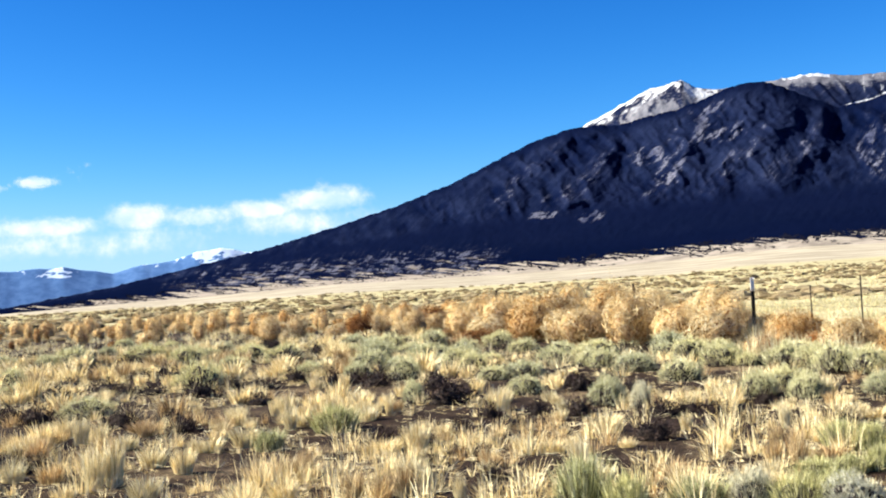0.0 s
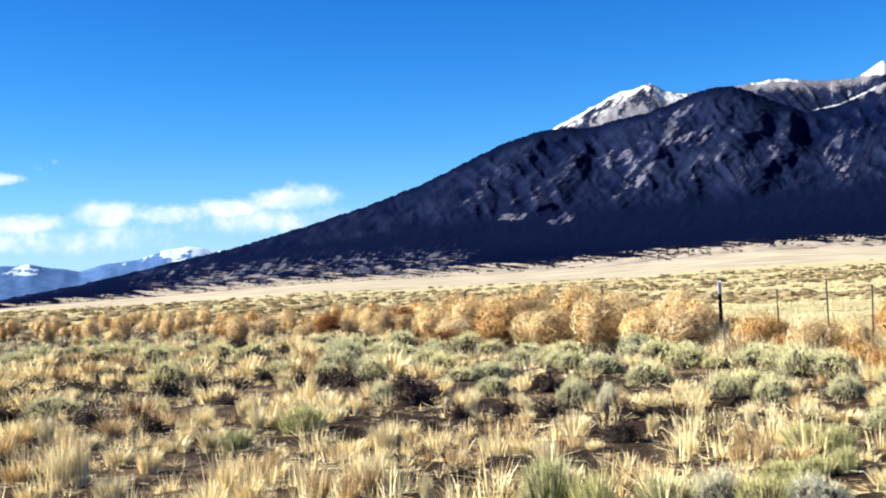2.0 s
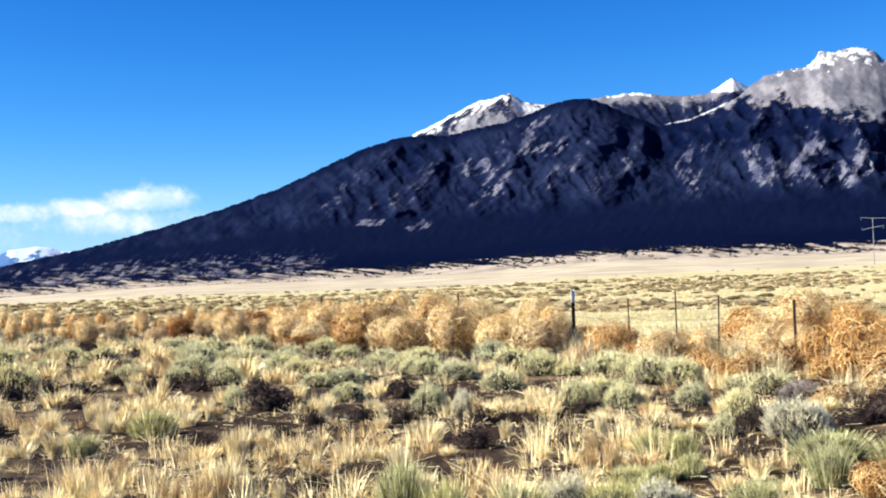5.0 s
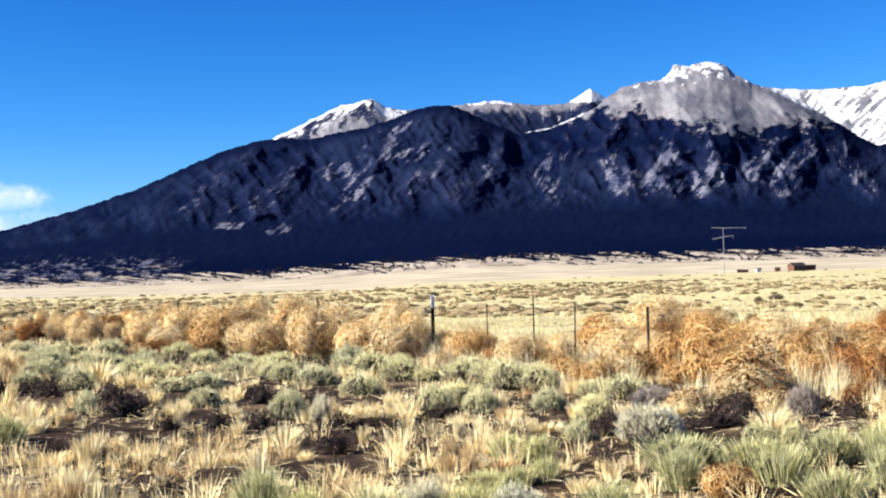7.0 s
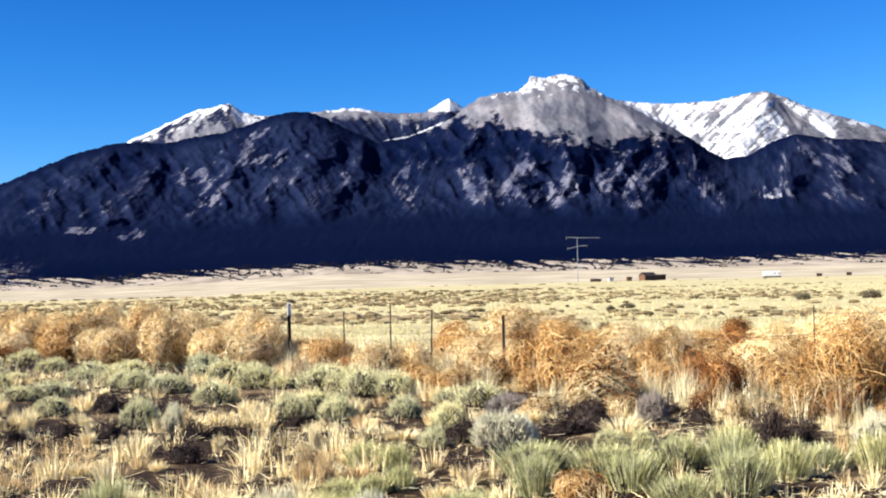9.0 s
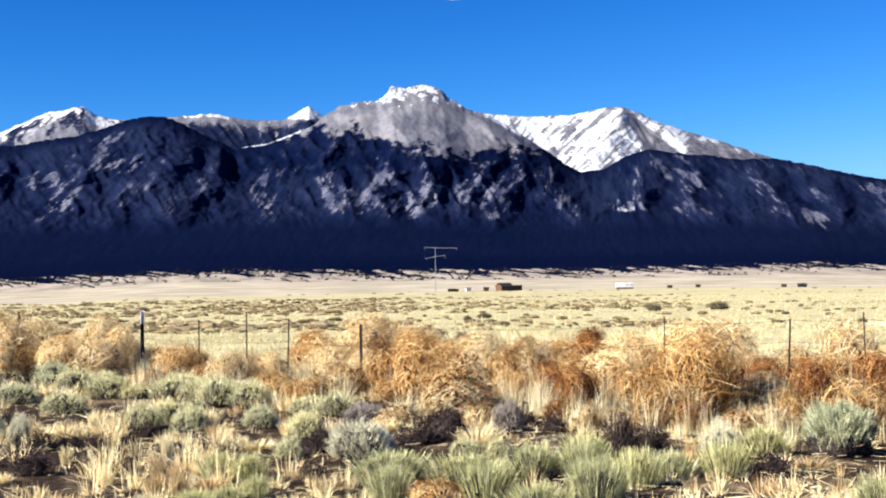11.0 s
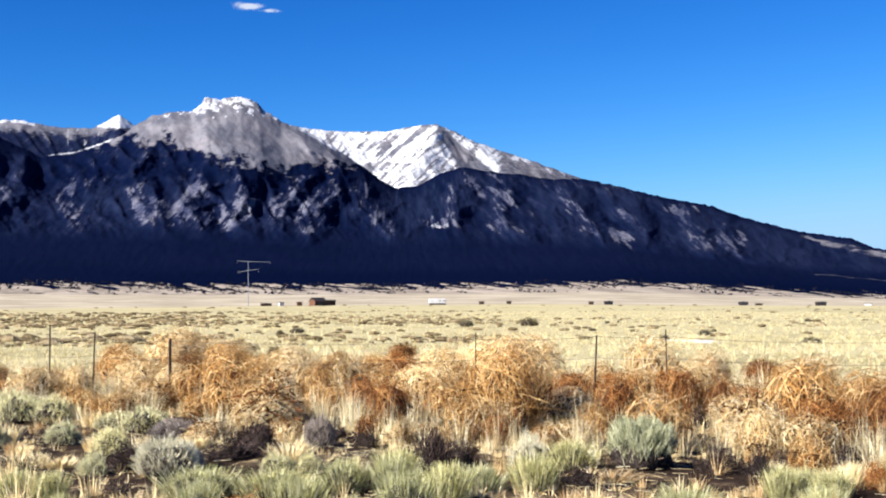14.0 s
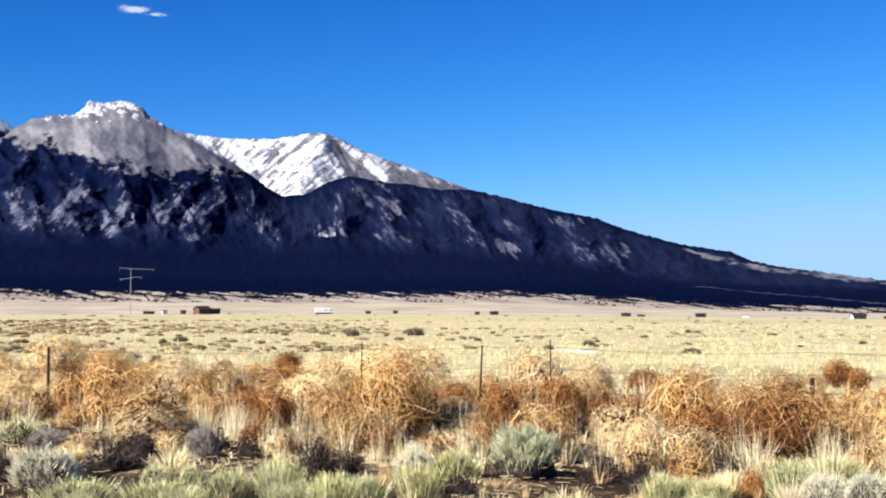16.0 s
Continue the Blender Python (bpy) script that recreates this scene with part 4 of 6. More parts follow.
TUFT_EAST = [(-19.11, 10.24, 0.1, 0.3), (-18.33, 9.63, 0.06, 0.33), (-16.86, 9.29, 0.06, 0.27), (-15.83, 18.04, 0.13, 0.35), (-14.01, 11.89, 0.13, 0.2), (-12.67, 11.43, 0.15, 0.19), (-10.28, 12.89, 0.2, 0.29), (-9.47, 11.56, 0.1, 0.14), (-6.88, 12.81, 0.08, 0.27), (-5.26, 11.34, 0.07, 0.19), (-2.71, 12.78, 0.06, 0.37), (1.09, 13.7, 0.21, 0.17), (2.47, 15.33, 0.13, 0.26), (2.64, 9.77, 0.13, 0.18), (6.74, 15.17, 0.2, 0.22), (10.83, 12.99, 0.25, 0.27), (12.34, 27.03, 0.29, 0.97), (13.61, 26.96, 0.32, 1.03), (18.54, 30.07, 0.34, 1.09)]
TUFT = TUFT_WEST + TUFT_EAST
TUFT_RUSSET = [(-35.7, 14.77, 0.14, 0.23), (-30.33, 15.75, 0.24, 0.19), (-25.41, 11.15, 0.17, 0.23), (-24.08, 10.98, 0.1, 0.32), (-23.51, 11.26, 0.09, 0.33), (-21.5, 9.61, 0.11, 0.32), (-20.33, 9.53, 0.1, 0.32), (-19.33, 9.66, 0.11, 0.33), (-7.61, 9.95, 0.17, 0.2), (-3.29, 10.62, 0.09, 0.27), (-3.14, 11.26, 0.07, 0.37), (-2.39, 11.24, 0.09, 0.32), (-2.3, 10.59, 0.09, 0.31), (-0.97, 10.74, 0.14, 0.19), (4.26, 10.45, 0.16, 0.21), (24.87, 11.87, 0.26, 0.16)]
TUMBLE_TAN_WEST = [(-8.14, 35.2, 0.58, 1.2), (-5.49, 28.75, 0.5, 1.13), (-4.66, 28.26, 0.49, 0.96), (4.47, 19.91, 0.27, 0.52), (-15.06, 33.59, 0.58, 0.76), (-13.03, 34.11, 0.67, 1.2), (-11.23, 29.09, 0.57, 0.91), (-9.69, 38.85, 0.68, 1.2), (-6.96, 26.79, 0.52, 0.84)]
TUMBLE_TAN_EAST = [(5.56, 24.5, 0.29, 0.52), (7.31, 15.75, 0.31, 0.4), (10.66, 15.57, 0.23, 0.41), (10.84, 29.41, 0.54, 0.86), (15.55, 14.75, 0.21, 0.33), (16.87, 20.25, 0.49, 0.76), (16.89, 14.89, 0.18, 0.4), (22.98, 22.46, 0.28, 0.61), (23.23, 15.24, 0.26, 0.39), (25.0, 18.41, 0.3, 0.44), (26.46, 22.79, 0.55, 1.03), (28.76, 23.68, 0.39, 0.84), (29.91, 16.68, 0.29, 0.62), (31.2, 13.78, 0.26, 0.51), (32.87, 17.64, 0.33, 0.43), (33.45, 26.37, 0.47, 0.63), (36.8, 11.94, 0.16, 0.32), (37.67, 12.7, 0.21, 0.31), (39.3, 18.72, 0.26, 0.55), (40.64, 17.49, 0.29, 0.59)]
TUMBLE_TAN = TUMBLE_TAN_WEST + TUMBLE_TAN_EAST
TUMBLE_ORANGE_WEST = [(-13.53, 32.78, 0.64, 1.14), (-12.38, 35.38, 0.62, 1.2), (-10.28, 32.9, 0.51, 1.2), (-8.9, 28.73, 0.5, 0.9), (-3.66, 24.16, 0.22, 0.41), (-1.57, 27.53, 0.42, 0.64), (-0.33, 25.31, 0.28, 0.43), (1.04, 25.12, 0.33, 0.53), (2.57, 19.44, 0.19, 0.42), (3.61, 18.63, 0.24, 0.46)]
TUMBLE_ORANGE_EAST = [(6.13, 32.86, 0.36, 0.52), (6.18, 27.7, 0.39, 0.68), (7.17, 20.74, 0.32, 0.46), (7.5, 26.57, 0.4, 0.76), (8.51, 20.04, 0.24, 0.45), (8.76, 9.38, 0.18, 0.24), (9.4, 23.11, 0.36, 0.76), (10.41, 18.48, 0.35, 0.49), (12.67, 26.28, 0.33, 0.7), (18.88, 15.3, 0.35, 0.56), (20.42, 16.27, 0.6, 1.04), (22.16, 15.22, 0.23, 0.37), (33.27, 12.47, 0.22, 0.44), (35.3, 16.68, 0.33, 0.69), (38.37, 28.04, 0.28, 0.59), (40.68, 14.19, 0.22, 0.39)]
TUMBLE_ORANGE = TUMBLE_ORANGE_WEST + TUMBLE_ORANGE_EAST
TUMBLE_RED = [(-20.76, 40.97, 0.53, 0.89), (-17.76, 43.45, 0.53, 1.06), (-15.82, 32.28, 0.53, 0.62), (-9.62, 30.55, 0.46, 0.93), (3.55, 37.62, 0.33, 0.64), (4.25, 29.7, 0.25, 0.53), (4.46, 29.83, 0.23, 0.5), (8.36, 45.87, 0.26, 0.51), (14.05, 16.13, 0.18, 0.38), (14.1, 18.92, 0.27, 0.58), (15.44, 17.43, 0.28, 0.61), (15.76, 39.85, 0.41, 0.89), (19.71, 14.97, 0.2, 0.39), (27.43, 18.7, 0.32, 0.86), (31.01, 21.6, 0.21, 0.45), (31.33, 26.77, 0.36, 0.7), (35.83, 11.67, 0.14, 0.28), (37.16, 15.3, 0.41, 0.76), (39.25, 30.95, 0.31, 0.65), (40.15, 29.66, 0.3, 0.62)]
# bare soil: azimuth, half its width in degrees, near and far distance
BARE = [(-33.4, 0.91, 12.13, 14.75), (-26.86, 0.84, 10.14, 12.37), (-30.51, 0.59, 11.89, 13.89), (-34.64, 0.39, 10.91, 12.96), (-30.4, 1.17, 16.0, 21.61), (-5.13, 1.1, 12.24, 14.3), (-20.66, 1.24, 19.08, 22.41), (-19.79, 0.87, 12.58, 15.24), (-16.78, 0.87, 9.51, 12.92), (-35.47, 0.67, 17.34, 20.1), (3.61, 0.68, 11.02, 13.01), (25.49, 1.35, 11.53, 13.02), (-4.24, 0.74, 12.45, 14.16)]
FIELD_SHRUBS = [(18.55, 115.11, 0.8, 0.8), (21.28, 119.25, 1.14, 0.93), (28.91, 74.11, 0.52, 0.52), (10.4, 85.91, 0.34, 0.37), (33.32, 61.41, 0.59, 0.37), (18.48, 126.39, 0.88, 0.66), (21.12, 131.95, 1.26, 0.69), (27.16, 64.16, 0.33, 0.39), (11.08, 88.43, 0.77, 0.46), (10.34, 79.03, 0.31, 0.55), (-3.62, 170, 0.89, 0.74)]


# ---- grass ----
def pile_front(az):
    return np.interp(az, [-36, -29, -11, -4, 4, 24, 45], [52, 44, 29, 24, 17.8, 14.2, 13.0])


def pile_back(az):
    return np.interp(az, [-36, -29, -11, -4, 4, 24, 45], [84, 76, 50, 30, 26.0, 20.5, 19.5])


def blades(x, y, n_each, height, width, lean, mat, name, label, k=4, wide=0.35):
    """Bunchgrass: n_each curved blades from each tuft's foot."""
    m = len(x)
    z = ground_height(x, y)
    total = m * n_each
    tx, ty, tz, th = (np.repeat(v, n_each) for v in (x, y, z, height))
    a = rng.uniform(0, 2 * np.pi, total)
    spread = np.abs(rng.normal(0, 1, total)) * lean
    foot = rng.uniform(0, wide, total) * th
    L = th * rng.uniform(0.45, 1.1, total)
    s = np.linspace(0, 1, k)[None, :]
    out = spread[:, None] * (0.35 * s + 0.65 * s ** 2) * L[:, None] + (foot * 0.5)[:, None]
    up = L[:, None] * (s - 0.35 * np.minimum(spread, 1.6)[:, None] * s ** 2)
    P = np.stack([tx[:, None] + out * np.cos(a)[:, None], ty[:, None] + out * np.sin(a)[:, None], tz[:, None] + np.maximum(up, 0.0) - 0.015], -1)
    taper = np.array([1.0, 0.85, 0.6, 0.12])[None, :k] if k == 4 else np.linspace(1, 0.15, k)[None, :]
    W = rng.uniform(0.7, 1.3, (total, 1)) * np.repeat(width, n_each)[:, None] * taper
    face = np.stack([np.cos(a + rng.uniform(-1, 1, total)), np.sin(a), np.full(total, 0.25)], -1)
    V, F = ribbons(P, W, face)
    return tagged(new(name, np_mesh(name, V, F, mat)), label, "grass", kind="stuff")


def sow(n, r0, r1, power=1.0):
    az = rng.uniform(-41, 46, n)
    r = np.sqrt(r0 ** 2 + (r1 ** 2 - r0 ** 2) * rng.random(n) ** power)
    return az, r, r * np.sin(np.radians(az)), r * np.cos(np.radians(az))


def cover(x, y, bonus):
    """Above zero where grass grows: tufts stand together and leave dark soil bare between them."""
    return 1.7 * (0.5 * fbm(x * 0.62, y * 0.36, 3, 211) + 0.5 * fbm(x * 2.3, y * 1.15, 3, 213) - 0.5) + 0.3 * (rng.random(len(x)) - 0.5) + bonus - 0.03


ROOMY = np.array([q for group in (SAGE, SAGE_GREEN, SAGE_WHITE, SAGE_LILAC, SAGE_HOLLOW, DEAD) for q in group])


def clear_of_shrubs(az, r, share=0.75):
    """True where no shrub stands close by or just behind: there the grass is thin."""
    free = np.ones(len(az), bool)
    for a, d, w, h in ROOMY:
        free &= ~((np.abs(az - a) < np.degrees(1.15 * w / d)) & (r > d - 0.16 * d * h / 0.3 * 0.55) & (r < d + w))
    for a, w, near, far in BARE:
        free &= ~((np.abs(az - a) < w) & (r > near) & (r < far) & (rng.random(len(az)) < 0.7))
    return free | (rng.random(len(az)) > share)


def grow_grass():
    az, r, x, y = sow(2300, 8, 26, 1.15)
    keep = cover(x, y, np.where((az > -18) & (az < 8) & (r > 13.5), -0.05, np.where(az > 2, 0.0, np.where(r < 14.5, 0.17, 0.06)))) > 0
    keep &= clear_of_shrubs(az, r)
    x, y, r = x[keep], y[keep], r[keep]
    high = rng.uniform(0.08, 0.30, len(x)) * np.where((x < 0) & (r < 13), 1.3, 1.0)
    for close, words in ((r < 14.5, "pale straw-coloured dry bunchgrass on the plain"), (r >= 14.5, "pale dry bunchgrass between the sagebrush")):
        blades(x[close], y[close], 44, high[close], 0.0046 + 0.00024 * r[close], 0.55, M_GRASS, "bunchgrass", words, 3 if r[close].max() < 15 else 2, 0.75)
    # taller pale grass that stands between the tumbleweeds
    az = rng.uniform(-6, 46, 420)
    r = rng.uniform(pile_front(az) - 1.0, pile_back(az) + 5)
    x, y = r * np.sin(np.radians(az)), r * np.cos(np.radians(az))
    blades(x, y, 46, rng.uniform(0.3, 0.62, len(x)), 0.0045 + 0.00022 * r, 0.36, M_GRASS, "bunchgrass", "tall pale grass standing between the tumbleweeds", 3, 0.6)
    az, r, x, y = sow(6200, 22, 75, 1.3)
    keep = fbm(x * 0.14, y * 0.14, 4, 221) + 0.3 * rng.random(len(x)) + np.where(az < -5, 0.05, 0) > 0.53
    x, y, r = x[keep], y[keep], r[keep]
    west = x < -0.09 * y
    for side, mat, words in ((west, M_GRASS, "pale dry bunchgrass by the tumbleweeds"), (~west, M_FIELD, "dry bunchgrass by the fence and beyond it")):
        blades(x[side], y[side], 15, rng.uniform(0.12, 0.32, side.sum()), 0.005 + 0.00038 * r[side], 0.6, mat, "bunchgrass", words, 2)
    az, r, x, y = sow(15000, 34, 300, 1.9)
    blades(x, y, 8, rng.uniform(0.12, 0.34, len(x)), 0.008 + 0.0003 * r, 0.6, M_FIELD, "field_grass", "pale dry grass covering the plain beyond the fence", 2)
    # patches of redder grass
    az, r, x, y = sow(1500, 8, 22, 1.15)
    keep = (fbm(x * 0.5, y * 0.5, 4, 241) > 0.63) & clear_of_shrubs(az, r)
    x, y, r = x[keep], y[keep], r[keep]
    blades(x, y, 44, rng.uniform(0.10, 0.26, len(x)), 0.0042 + 0.00022 * r, 0.5, M_RUSSET, "russet_grass", "russet dry grass among the pale bunchgrass", 3, 0.7)
    # short thatch that covers part of the soil
    az, r, x, y = sow(5200, 8, 26, 1.2)
    keep = (cover(x, y, np.where((az < 5) & (r < 17), 0.22, 0.05)) > 0) & clear_of_shrubs(az, r)
    x, y, r = x[keep], y[keep], r[keep]
    blades(x, y, 13, rng.uniform(0.06, 0.18, len(x)), 0.006 + 0.0003 * r, 0.9, M_GRASS, "thatch", "short broken straw thatch over dark soil", 2)
    # flattened straw litter between the tufts
    az, r, x, y = sow(13000, 8, 24, 1.2)
    thick = cover(x, y, 0.12) > 0
    x, y = x[thick], y[thick]
    a, ln = rng.uniform(0, 6.28, len(x)), rng.uniform(0.05, 0.16, len(x))
    s = np.linspace(-0.5, 0.5, 3)[None, :]
    bend = rng.uniform(-0.5, 0.5, len(x))[:, None] * (s * 2) ** 2 * 0.3
    px = x[:, None] + ln[:, None] * (s * np.cos(a)[:, None] - bend * np.sin(a)[:, None])
    py = y[:, None] + ln[:, None] * (s * np.sin(a)[:, None] + bend * np.cos(a)[:, None])
    P = np.stack([px, py, ground_height(px, py) + rng.uniform(0.005, 0.05, (len(x), 1))], -1)
    up = np.tile(np.array([0.0, -0.4, 1.0]), (len(x), 1))
    V, F = ribbons(P, np.full(P.shape[:2], 0.0055), up)
    tagged(new("straw_litter", np_mesh("straw_litter", V, F, M_GRASS)), "broken straw lying on dark soil", "litter", kind="stuff")


grow_grass()


# ---- plants that can be told apart ----
def unit(v):
    return v / (np.linalg.norm(v, axis=-1, keepdims=True) + 1e-9)


def hull(seed, rx, rz, base, lump=0.35, rows=7, cols=12):
    """The closed, lumpy heart of a bush."""
    th, ph = np.meshgrid(np.linspace(0.04, np.pi * 0.96, rows), np.linspace(0, 2 * np.pi, cols, endpoint=False), indexing="ij")
    d = np.stack([np.sin(th) * np.cos(ph), np.sin(th) * np.sin(ph), np.cos(th)], -1)
    k = 1 + lump * (vnoise(d[..., 0] * 2.3 + seed, d[..., 1] * 2.3 + 2 * d[..., 2], seed) - 0.5) + 0.6 * lump * (vnoise(d[..., 0] * 5 + seed, d[..., 1] * 5 + 4 * d[..., 2], seed + 2) - 0.5)
    V = d * k[..., None] * np.array([rx, rx, rz]) + np.array([0, 0, base])
    V[..., 2] = np.maximum(V[..., 2], 0.0)
    i, j = np.meshgrid(np.arange(rows - 1), np.arange(cols), indexing="ij")
    a, b = i * cols + j, i * cols + (j + 1) % cols
    return V.reshape(-1, 3), np.stack([a, a + cols, b + cols, b], -1).reshape(-1, 4)


def tumbleweed(kind, seed, fine=1.0):
    """A dry rolled bush, one metre across: stalks that rise from the root and curl round the ball, and fine twigs within."""
    g = np.random.default_rng(seed)
    n, k = int((190 if fine == 1 else 280 if fine > 1 else 420) * fine), 8 if fine >= 1 else 5
    s = np.linspace(0, 1, k)[None, :]
    squash = 1 + 0.16 * g.normal(0, 1, 3)
    phi, twist = g.uniform(0, 2 * np.pi, n), g.normal(0, 0.9, n)
    end = g.uniform(0.05, 0.72, n) * np.pi
    rho = g.uniform(0.55, 1.0, n) * 0.5
    theta = np.pi * 0.97 + (end - np.pi * 0.97)[:, None] * s ** 0.9
    rad = rho[:, None] * (0.45 + 0.55 * np.sin(np.pi * np.minimum(0.15 + s * 0.6, 0.5))) * (1 + 0.08 * g.normal(0, 1, (n, 1)) * s ** 2)
    ph = phi[:, None] + twist[:, None] * s ** 1.5
    bulge = 1 + 0.30 * (vnoise(np.cos(phi) * 1.8 + seed, np.sin(phi) * 1.8, seed) - 0.5)[:, None]
    P = np.stack([rad * bulge * np.sin(theta) * np.cos(ph), rad * bulge * np.sin(theta) * np.sin(ph), 0.5 + rad * np.cos(theta)], -1)
    P += g.normal(0, 0.014, P.shape) * s[..., None]
    P[..., 2] = np.maximum(P[..., 2], 0.0)
    thicker = 1.0 if fine == 1 else 1.5 if fine < 0.4 else 0.85 if fine < 1 else 0.68
    W = thicker * g.uniform(0.007, 0.016, (n, 1)) * (1 - 0.6 * s)
    V1, F1 = ribbons(P, W, unit(P[:, k // 2 + 1] - np.array([0, 0, 0.45])) + g.normal(0, 0.35, (n, 3)))
    # loose curls on the shell
    n2, k2 = (int((300 if fine == 1 else 440) * fine), 5) if fine >= 1 else (int(1300 * fine), 3)
    d = unit(g.normal(0, 1, (n2, 3)) + np.array([0, 0, 0.25]))
    q = unit(np.cross(d, g.normal(0, 1, (n2, 3))))
    s2 = np.linspace(-1, 1, k2)[None, :, None]
    ln = g.uniform(0.08, 0.30 if fine >= 1 else 0.20, n2)[:, None, None]
    R = g.uniform(0.34, 0.54, n2)[:, None, None]
    P2 = d[:, None, :] * (R - ln * ln / (2 * R) * s2 ** 2 + g.normal(0, 0.01, (n2, k2, 1))) + q[:, None, :] * ln * s2 + np.array([0, 0, 0.5])
    P2[..., 2] = np.maximum(P2[..., 2], 0.005)
    V2, F2 = ribbons(P2, thicker * (1.0 if fine >= 1 else 1.3) * g.uniform(0.006, 0.013, (n2, 1)) * np.linspace(1, 0.5, k2)[None, :], d + g.normal(0, 0.4, (n2, 3)))
    # long wisps that stand out from the ball
    n4 = int((46 if fine >= 1 else 300) * fine)
    d = unit(g.normal(0, 1, (n4, 3)) + np.array([0, 0, 0.55]))
    q = unit(np.cross(d, g.normal(0, 1, (n4, 3))))
    s4, far_out, curl = np.linspace(0, 1, 4)[None, :, None], g.uniform(0.5, 0.68, (n4, 1, 1)), g.normal(0, 0.34, (n4, 1, 1))
    P4 = d[:, None, :] * (0.2 + (far_out - 0.2) * s4) + q[:, None, :] * curl * s4 ** 2 + np.array([0, 0, 0.45])
    P4[..., 2] = np.maximum(P4[..., 2], 0.005)
    V4, F4 = ribbons(P4, thicker * g.uniform(0.006, 0.012, (n4, 1)) * np.array([1, 0.9, 0.7, 0.3])[None, :], q + g.normal(0, 0.4, (n4, 3)))
    V = np.concatenate([V1, V2, V4]) * squash
    V[:, 2] = np.maximum(V[:, 2], 0.0)
    top = new("tumbleweed", np_mesh("tumbleweed", V, np.concatenate([F1, F2 + len(V1), F4 + len(V1) + len(V2)]), M_TUMBLE[kind]))
    n3 = int(300 * fine ** 1.7)
    a = unit(g.normal(0, 1, (n3, 3))) * g.uniform(0.02, 0.36, (n3, 1))
    b = a + unit(g.normal(0, 1, (n3, 3)) + a * 2) * g.uniform(0.06, 0.2, (n3, 1))
    P3 = np.stack([a, (a + b) / 2 + g.normal(0, 0.015, (n3, 3)), b], 1) + np.array([0, 0, 0.48])
    P3[..., 2] = np.maximum(P3[..., 2], 0.01)
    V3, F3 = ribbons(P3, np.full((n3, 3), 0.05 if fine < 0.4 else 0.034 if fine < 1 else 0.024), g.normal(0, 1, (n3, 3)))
    tagged(part("inner_tangle", np_mesh("inner_tangle", V3, F3, M_INNER), M_INNER, top, "brown tangled inner twigs, darkened for the shade inside the ball"), kind="stuff")
    # the tangle closes into a matted heart; near ones have inner shade in their colour
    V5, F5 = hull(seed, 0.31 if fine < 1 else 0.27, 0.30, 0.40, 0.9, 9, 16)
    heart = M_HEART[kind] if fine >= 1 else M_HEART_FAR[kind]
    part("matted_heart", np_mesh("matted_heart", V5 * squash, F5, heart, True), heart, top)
    return top


